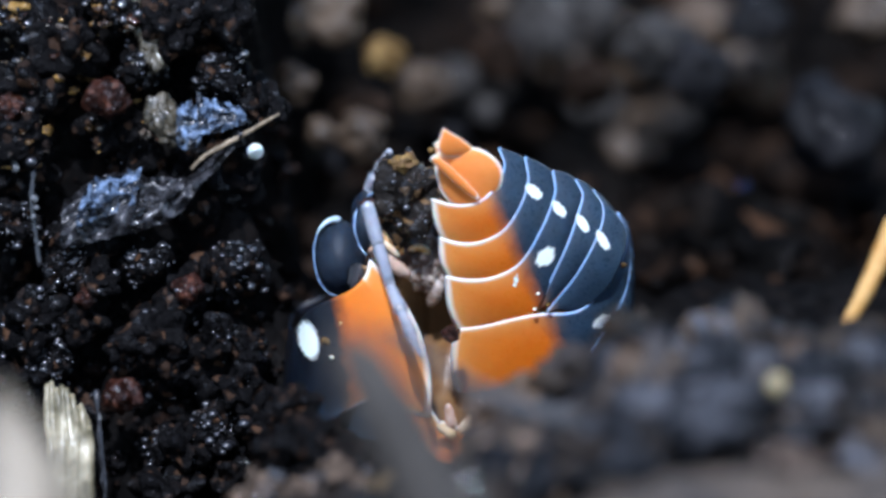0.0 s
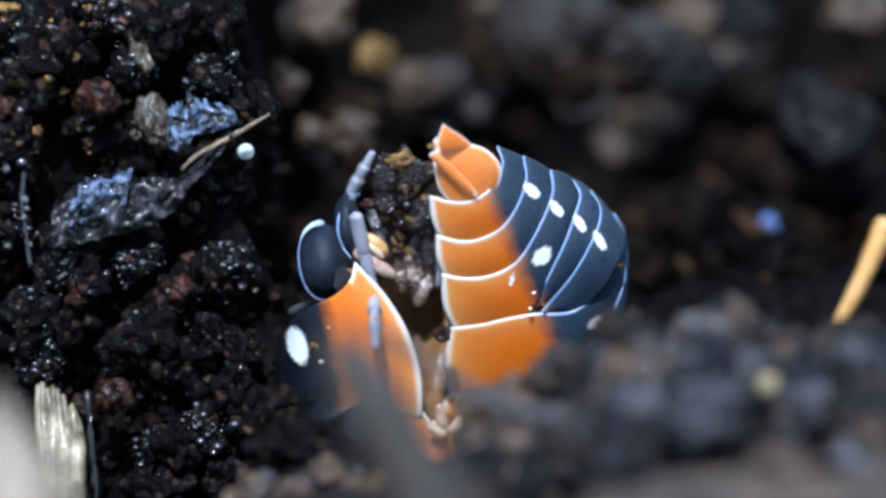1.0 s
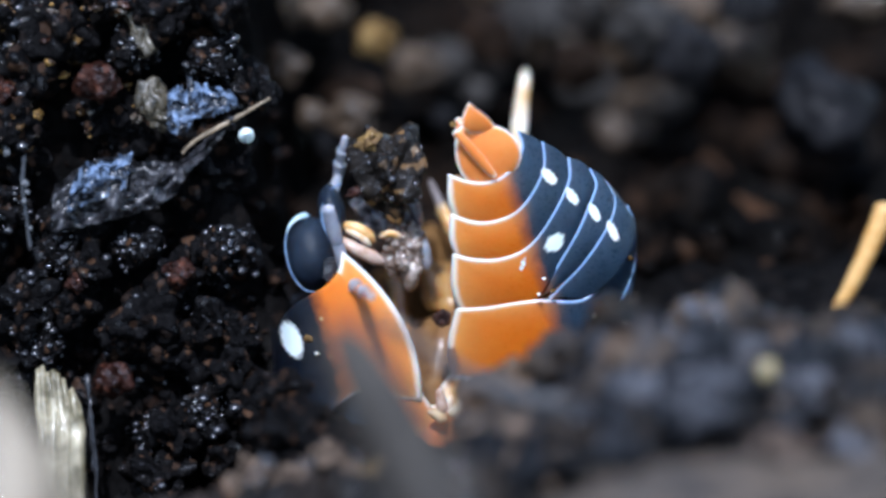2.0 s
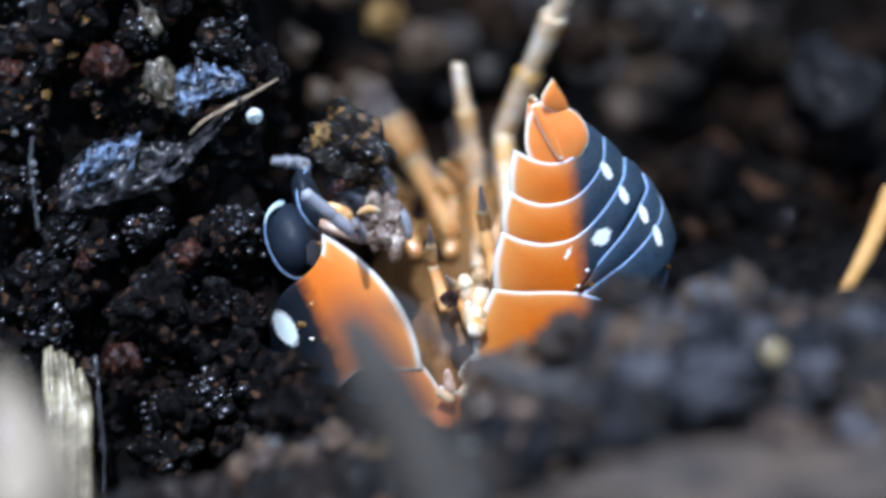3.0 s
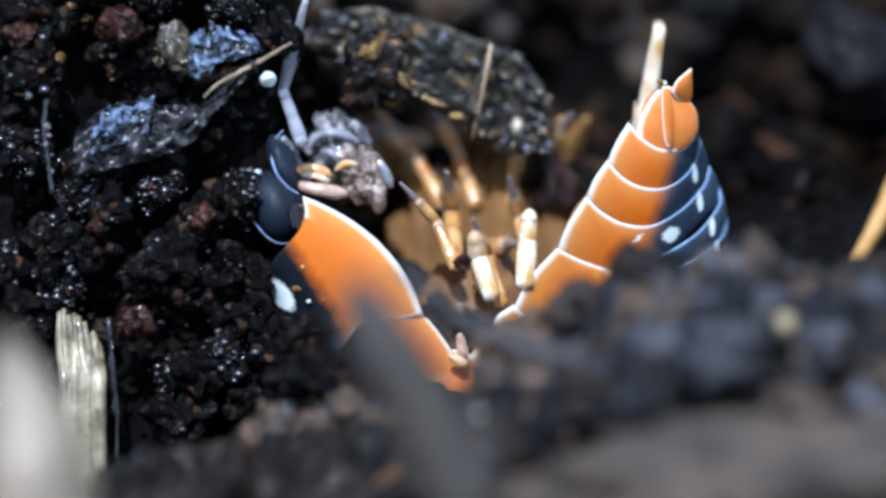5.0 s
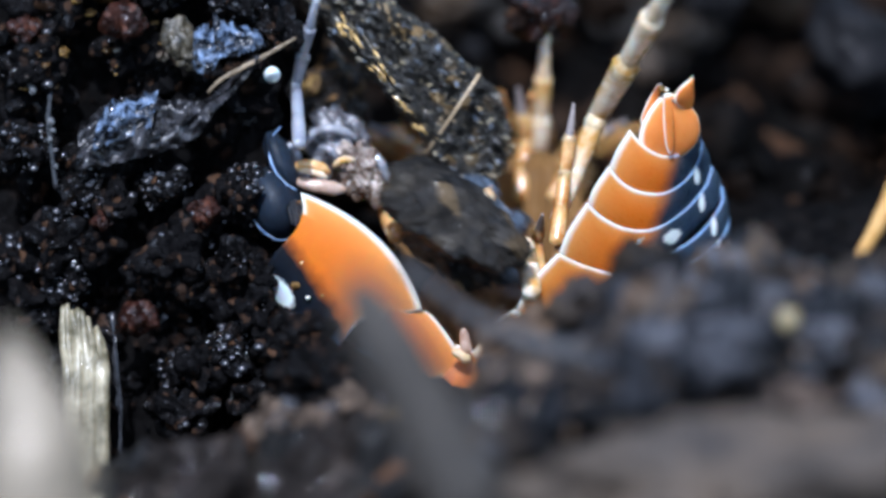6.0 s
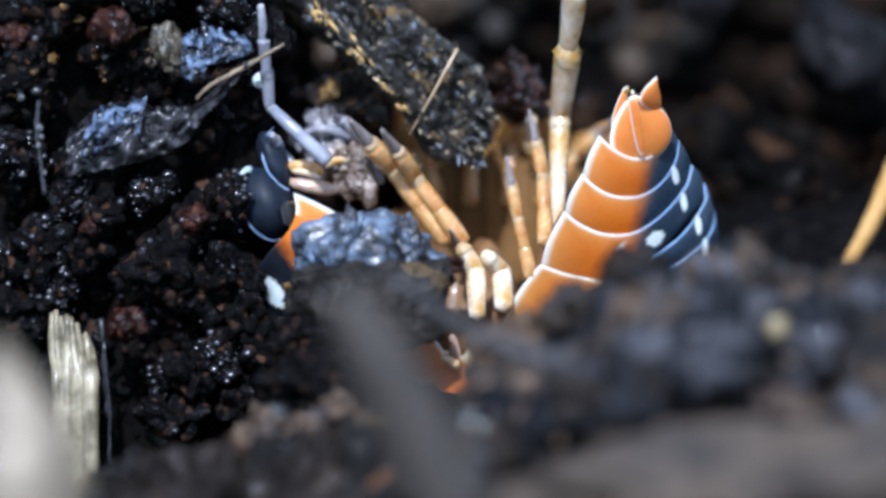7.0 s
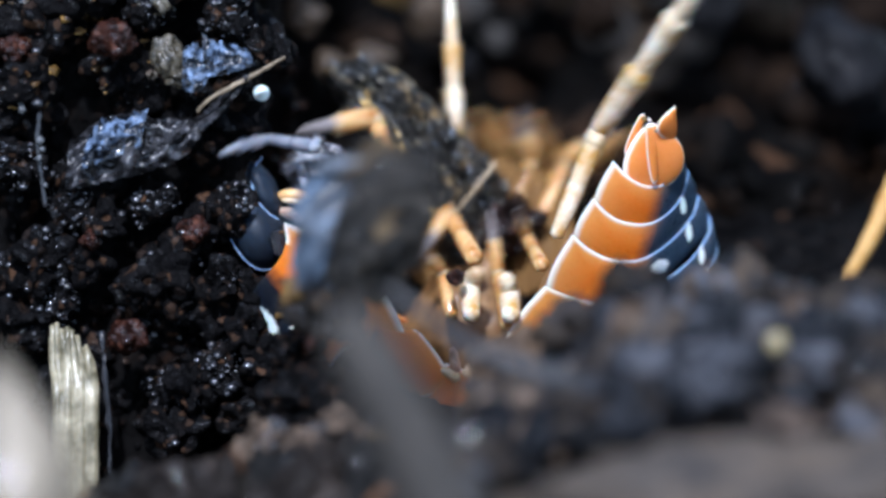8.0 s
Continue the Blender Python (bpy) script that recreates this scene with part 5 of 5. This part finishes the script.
LEG_STUB = [
    (0, 800, 800, 798, 752, 838, 762), (1.5, 800, 800, 800, 752, 838, 762), (2.8, 852, 642, 842, 592, 832, 542), (3, 847, 652, 837, 602, 822, 552),
    (3.5, 829, 665, 819, 615, 784, 545), (4, 826, 670, 816, 620, 840, 560), (4.5, 903, 620, 895, 540, 888, 465), (5.8, 920, 666, 915, 606, 911, 556),
    (6, 914, 654, 910, 604, 902, 559), (6.5, 874, 690, 870, 630, 844, 595), (7, 884, 669, 880, 604, 850, 574), (7.5, 900, 667, 895, 587, 900, 527),
    (8, 896, 661, 893, 621, 886, 591)]
LEG_KNOB = [
    (0, 800, 800, 798, 752, 838, 762), (1.5, 800, 800, 800, 752, 838, 762), (2.8, 860, 640, 850, 590, 840, 545), (3, 850, 622, 854, 572, 852, 542),
    (3.5, 844, 655, 839, 615, 819, 595), (4, 840, 680, 838, 620, 844, 530), (4.5, 843, 680, 841, 600, 845, 560), (5.8, 870, 566, 845, 516, 857, 436),
    (6, 852, 574, 827, 524, 840, 439), (6.5, 830, 690, 826, 610, 790, 545), (7, 837, 684, 834, 604, 797, 539), (7.5, 835, 667, 833, 597, 845, 567),
    (8, 826, 661, 821, 601, 841, 581)]
LEG_BACK = [
    (0, 925, 860, 930, 710, 945, 460), (1.5, 925, 860, 930, 710, 945, 460), (2.8, 852, 552, 842, 422, 822, 252), (3, 852, 542, 852, 412, 812, 172),
    (3.5, 834, 575, 814, 435, 774, 225), (4, 876, 520, 856, 390, 826, 250), (4.5, 853, 660, 846, 550, 836, 420), (5.8, 925, 546, 930, 416, 915, 186),
    (6, 922, 554, 927, 424, 937, 194), (6.5, 944, 590, 942, 480, 930, 350), (7, 952, 584, 947, 474, 934, 340), (7.5, 885, 507, 860, 347, 815, 87),
    (8, 821, 501, 791, 341, 781, 81)]
FEELER = [
    (0, 650, 362, 692, 510, 748, 630), (0.5, 656, 364, 690, 509, 726, 619), (1, 646, 380, 678, 520, 682, 610), (1.5, 610, 392, 633, 529, 623, 594),
    (2.8, 572, 397, 652, 492, 652, 452), (3, 542, 404, 642, 487, 632, 452), (3.5, 546, 415, 664, 505, 634, 455), (4, 566, 450, 536, 340, 456, 386),
    (4.5, 513, 380, 463, 300, 518, 140), (5.8, 515, 386, 505, 276, 535, 126), (6, 502, 394, 492, 284, 532, 134), (6.5, 572, 415, 467, 320, 482, 140),
    (7, 572, 409, 467, 314, 454, 134), (7.5, 515, 387, 455, 297, 535, 127), (8, 551, 361, 461, 351, 391, 369)]
FEELER_FAR = [
    (0, 640, 420, 650, 335, 690, 265), (1, 632, 420, 636, 340, 676, 268), (1.5, 605, 414, 625, 334, 650, 259), (2.8, 562, 402, 572, 352, 572, 312),
    (3, 532, 412, 542, 352, 482, 347), (3.5, 549, 445, 564, 395, 624, 430), (4, 566, 420, 576, 340, 626, 360), (4.5, 533, 450, 513, 390, 493, 350),
    (6, 512, 464, 492, 424, 482, 394), (6.5, 542, 450, 482, 410, 472, 370), (7, 542, 454, 482, 394, 472, 364), (7.5, 525, 457, 495, 407, 515, 367),
    (8, 531, 431, 511, 391, 551, 351)]
LEG_FAR_A = [
    (0, 895, 620, 905, 550, 895, 610), (1.5, 895, 620, 905, 550, 895, 610), (2.8, 740, 520, 679, 428, 595, 385), (3, 740, 520, 688, 423, 606, 374),
    (3.5, 730, 520, 661, 434, 598, 364), (4, 740, 510, 718, 402, 695, 310), (4.5, 760, 500, 729, 395, 651, 339), (5.8, 763, 494, 719, 393, 645, 333),
    (6, 763, 494, 699, 404, 615, 361), (6.5, 763, 494, 701, 403, 693, 308), (7, 763, 494, 736, 387, 713, 295), (7.5, 763, 494, 734, 388, 655, 335),
    (8, 763, 494, 706, 400, 664, 314)]
LEG_FAR_B = [
    (0, 912, 600, 922, 530, 912, 590), (1.5, 912, 600, 922, 530, 912, 590), (2.8, 800, 520, 795, 410, 813, 317), (3, 800, 520, 804, 410, 739, 341),
    (3.5, 790, 520, 777, 411, 774, 316), (4, 800, 510, 781, 402, 725, 325), (4.5, 820, 500, 799, 392, 735, 322), (5.8, 823, 494, 830, 384, 850, 291),
    (6, 823, 494, 807, 385, 762, 301), (6.5, 823, 494, 829, 384, 814, 290), (7, 823, 494, 827, 384, 844, 291), (7.5, 823, 494, 804, 386, 772, 296),
    (8, 823, 494, 810, 385, 779, 295)]
LEG_FAR_C = [
    (0, 880, 600, 890, 530, 880, 590), (1.5, 880, 600, 890, 530, 880, 590), (2.8, 870, 520, 865, 410, 861, 315), (3, 870, 520, 904, 415, 870, 327),
    (3.5, 860, 520, 848, 411, 880, 321), (4, 870, 510, 872, 400, 894, 308), (4.5, 890, 500, 904, 391, 904, 296), (5.8, 893, 494, 938, 393, 921, 300),
    (6, 893, 494, 903, 384, 887, 291), (6.5, 893, 494, 916, 387, 909, 292), (7, 893, 494, 899, 384, 945, 301), (7.5, 893, 494, 897, 384, 922, 292),
    (8, 893, 494, 932, 391, 905, 300)]
LEG_FAR_D = [
    (0, 940, 600, 950, 530, 940, 590), (1.5, 940, 600, 950, 530, 940, 590), (2.8, 930, 520, 941, 411, 956, 317), (3, 930, 520, 982, 423, 1038, 347),
    (3.5, 920, 520, 942, 412, 969, 321), (4, 930, 510, 948, 402, 989, 316), (4.5, 950, 500, 960, 390, 1024, 320), (5.8, 953, 494, 1012, 401, 1095, 354),
    (6, 953, 494, 1004, 396, 1086, 349), (6.5, 953, 494, 962, 384, 984, 292), (7, 953, 494, 1016, 404, 1086, 339), (7.5, 953, 494, 985, 389, 1067, 340),
    (8, 953, 494, 997, 393, 1071, 333)]
CLUMP_WAY = [
    (0, 722, 349, -30, 0, 0, 0), (0.5, 730, 346, -30, 0, 0, 2), (1, 738, 344, -30, 0, 0, 5), (1.5, 704, 338, -30, 0, 0, 15),
    (1.7, 702, 337, -35, 0, 0, 20), (2.8, 652, 307, -60, 0, 20, 50), (3, 617, 327, -60, 10, 25, 60), (3.5, 574, 315, -60, 15, 30, 65),
    (4, 710, 250, -120, 20, 35, 20), (4.5, 663, 250, -130, 30, 40, 10), (5.8, 575, 306, -240, 30, 30, 40), (6, 547, 319, -240, 30, 30, 45),
    (6.5, 600, 323, -230, 30, 35, 45), (7, 600, 317, -230, 30, 35, 45), (7.5, 593, 594, 150, 0, 0, 20), (8, 569, 630, 300, 0, 0, 62)]
BARK_WAY = [
    (0, 1010, 560, -420, 0, 0, -20), (1.7, 1010, 560, -420, 0, 0, -20), (2.8, 1020, 560, -420, 0, 0, -20), (3.5, 1040, 560, -420, 0, 0, -20),
    (4, 1040, 520, -400, 0, 0, -20), (4.5, 845, 165, -330, 0, 0, 20), (4.7, 768, 268, -280, 0, 0, 20), (5.8, 728, 262, -180, 0, 0, 14),
    (6, 703, 294, -120, 0, 0, -3), (6.5, 687, 245, -120, 0, 0, 0), (7, 687, 249, -120, 0, 0, 2), (7.2, 698, 268, -120, 0, 0, 4),
    (7.5, 725, 329, -200, 0, 5, 5), (8, 738, 409, -260, 0, 10, -8)]
RED_CLOD_WAY = [
    (0, 960, 640, -330, 0, 0, 0), (3.5, 960, 640, -330, 0, 0, 0), (4.7, 960, 560, -320, 0, 0, 20), (5.8, 923, 184, -260, 0, 0, 60), (6, 925, 166, -260, 0, 0, 70),
    (6.5, 908, 289, -240, 0, 0, 30), (7, 905, 294, -240, 0, 0, 20), (7.3, 928, 306, -240, 0, 0, 10), (7.5, 918, 379, -250, 0, 0, -20), (8, 883, 514, -260, 0, 0, -60)]
SPRINGTAIL_WAY = [
    (0, 1325, 372, -700, -60, 0, 20), (0.2, 1327, 352, -640, -20, 0, 40), (0.5, 1350, 352, -600, 0, 0, 60), (0.7, 1364, 370, -600, 0, 0, 110), (1, 1373, 415, -600, 0, 0, 165),
    (1.3, 1388, 448, -600, 0, 0, 190), (1.5, 1392, 470, -610, 0, 0, 215), (1.7, 1443, 490, -620, 0, 0, 225), (2.3, 1500, 560, -640, 0, 0, 230), (8, 1620, 640, -660, 0, 0, 240)]
LUMP_WAY = [
    (0, 905, 780, -210, 0, 0, -40), (3.5, 900, 775, -210, 0, 0, -40), (4.7, 870, 765, -200, -20, 0, -40), (5.8, 818, 584, -70, -60, 0, -50),
    (6, 803, 534, -50, -60, 0, -46), (6.2, 686, 556, 30, -20, 0, -20), (6.5, 642, 582, 60, 0, 0, 0), (7, 646, 571, 60, 0, 0, 0),
    (7.2, 646, 572, 60, 0, 0, 2), (7.4, 606, 594, 60, -10, 0, 4), (7.5, 645, 624, 60, -25, 0, 5), (7.65, 754, 706, 40, -45, 0, 10),
    (7.8, 748, 584, -20, -60, 0, 14), (7.9, 672, 462, 210, -30, 0, 45), (8, 598, 472, 320, -20, 0, 72)]


FAR_BEATS = {3.0: (-30, 10), 3.5: (55, -10), 4.0: (30, 0), 4.5: (-65, 15), 7.5: (80, 10), 8.0: (-80, 5)}


def waving(rows, beats):
    """Rows with a swing through the times in beats: by how much the tip moves in a tenth of a second."""
    out = []
    for row in rows:
        t, bx, by, kx, ky, ex, ey = row
        dx, dy = beats.get(t, (0, 0))
        for s in (-1, 0, 1):
            if s == 0 or ((dx or dy) and t + 0.1 * s <= 8.0):
                out.append((t + 0.1 * s, bx, by, kx + dx * s * 0.5, ky + dy * s * 0.5, ex + dx * s, ey + dy * s))
    return out


def motions():
    tail = [
        (0.0, 797, 425, (0, 0, 0)), (0.5, 802, 423, (-0.4, 0.7, -0.2)), (1.0, 808, 421, (-1.4, 0.6, -1.1)), (1.5, 822, 416, (-2, 0.7, -2.6)),
        (1.7, 825, 415, (-2.5, 2, -3.5)), (2.8, 895, 412, (-9, 13, -11)), (3.0, 914, 412, (-11.3, 15.9, -13.4)), (3.5, 914, 414, (-10.8, 14.1, -14.8)), (4.0, 933, 414, (-7.9, 16.7, -17.6)),
        (4.5, 1054, 419, (-15, 31.1, -31.1)), (4.7, 1056, 422, (-15, 31.5, -31.5)), (5.8, 1053, 434, (-10, 32.5, -30.5)), (6.0, 1051, 441, (-9, 32.5, -30)),
        (6.5, 1023, 443, (-10.5, 27.6, -25.9)), (7.0, 1027, 444, (-9.8, 27, -25.8)), (7.5, 1055, 466, (-7, 30.5, -29.1)), (8.0, 1044, 464, (-10, 31, -29))]
    walk(rear_body, [(t, body_pose(x, y, w)) for t, x, y, w in tail])
    fore = [
        (0.0, 757, 738, 0), (0.5, 757, 738, 1), (1.0, 759, 738, 2.5), (1.5, 760, 739, 4.6), (1.7, 760, 739, 5.2), (2.8, 749, 720, 15), (3.0, 747, 717, 15.7), (3.5, 744, 725, 15),
        (4.0, 756, 720, 16.6), (4.5, 728, 683, 24.3), (4.7, 725, 685, 24.6), (5.8, 719, 684, 25.2), (6.0, 717, 684, 25.4), (6.5, 725, 676, 25), (7.0, 723, 676, 25),
        (7.5, 715, 692, 25.5), (8.0, 708, 702, 26)]
    walk(fore_body, [(t, body_pose(x, y, (0, 0, a))) for t, x, y, a in fore])
    long_rows = [(t, bx, by, kx, ky, kx + (ex - kx) * 1.5, ky + (ey - ky) * 1.5) if t > 2 else (t, bx, by, kx, ky, ex, ey) for t, bx, by, kx, ky, ex, ey in LEG_LONG]
    wild = {3.0: (80, -45), 3.5: (60, 40), 4.5: (50, 30), 7.5: (50, 40), 8.0: (-40, 20)}
    slow = {3.5: (30, 10), 4.5: (-35, 10), 7.5: (40, 20), 8.0: (-40, 10)}
    for limb, rows, depth, middle, beats in ((leg_long, long_rows, -75, -200, {3.0: (30, 0), 3.5: (40, 10), 7.5: (60, 10), 8.0: (50, -20)}), (leg_hind, LEG_HIND, -10, -40, slow), (leg_middle, LEG_MIDDLE, -20, -20, slow), (leg_fore, LEG_FORE, -70, -300, wild),
                                      (leg_second, LEG_SECOND, -60, -280, wild), (leg_short, LEG_SHORT, -30, -30, slow), (leg_stub, LEG_STUB, 16, -10, {4.5: (20, 0), 7.5: (26, 10), 8.0: (-24, 10)}), (leg_knob, LEG_KNOB, 12, -24, {4.5: (-20, 6), 7.5: (-26, 8), 8.0: (22, -8)}), (leg_back, LEG_BACK, -300, -300, {3.0: (-25, 0), 3.5: (-40, 0), 4.5: (50, 0), 7.5: (-35, 0)}),
                                      (feeler, FEELER, 34, 64, {7.5: (30, 0), 8.0: (-30, 30)}), (feeler_far, FEELER_FAR, -60, -60, {})):
        swing(limb, waving(rows, beats), depth, middle, limb not in (feeler, feeler_far))
    for limb, rows in zip(legs_far, (LEG_FAR_A, LEG_FAR_B, LEG_FAR_C, LEG_FAR_D)):
        swing(limb, waving(rows, FAR_BEATS), -300, -300)
    for limb, rows, shift in zip(legs_farther, (LEG_FAR_B, LEG_FAR_C, LEG_FAR_D, LEG_FAR_A, LEG_FAR_B, LEG_FAR_A, LEG_FAR_D, LEG_FAR_C, LEG_FAR_A), (-88, -36, -18, 40, 52, -26, 34, 26, 12)):
        swing(limb, [(t, bx + shift, by - 6, kx + shift * 1.15, ky + 14, ex + shift * 0.9, ey + 10) for t, bx, by, kx, ky, ex, ey in waving(rows, FAR_BEATS)], -380, -340)
    for ob, rows in ((soil_clump, CLUMP_WAY), (bark_piece, BARK_WAY), (wet_lump, LUMP_WAY), (springtail, SPRINGTAIL_WAY), (red_clod, RED_CLOD_WAY)):
        walk(ob, [(t, carried_pose(x, y, d, (a, b, c))) for t, x, y, d, a, b, c in rows])


motions()
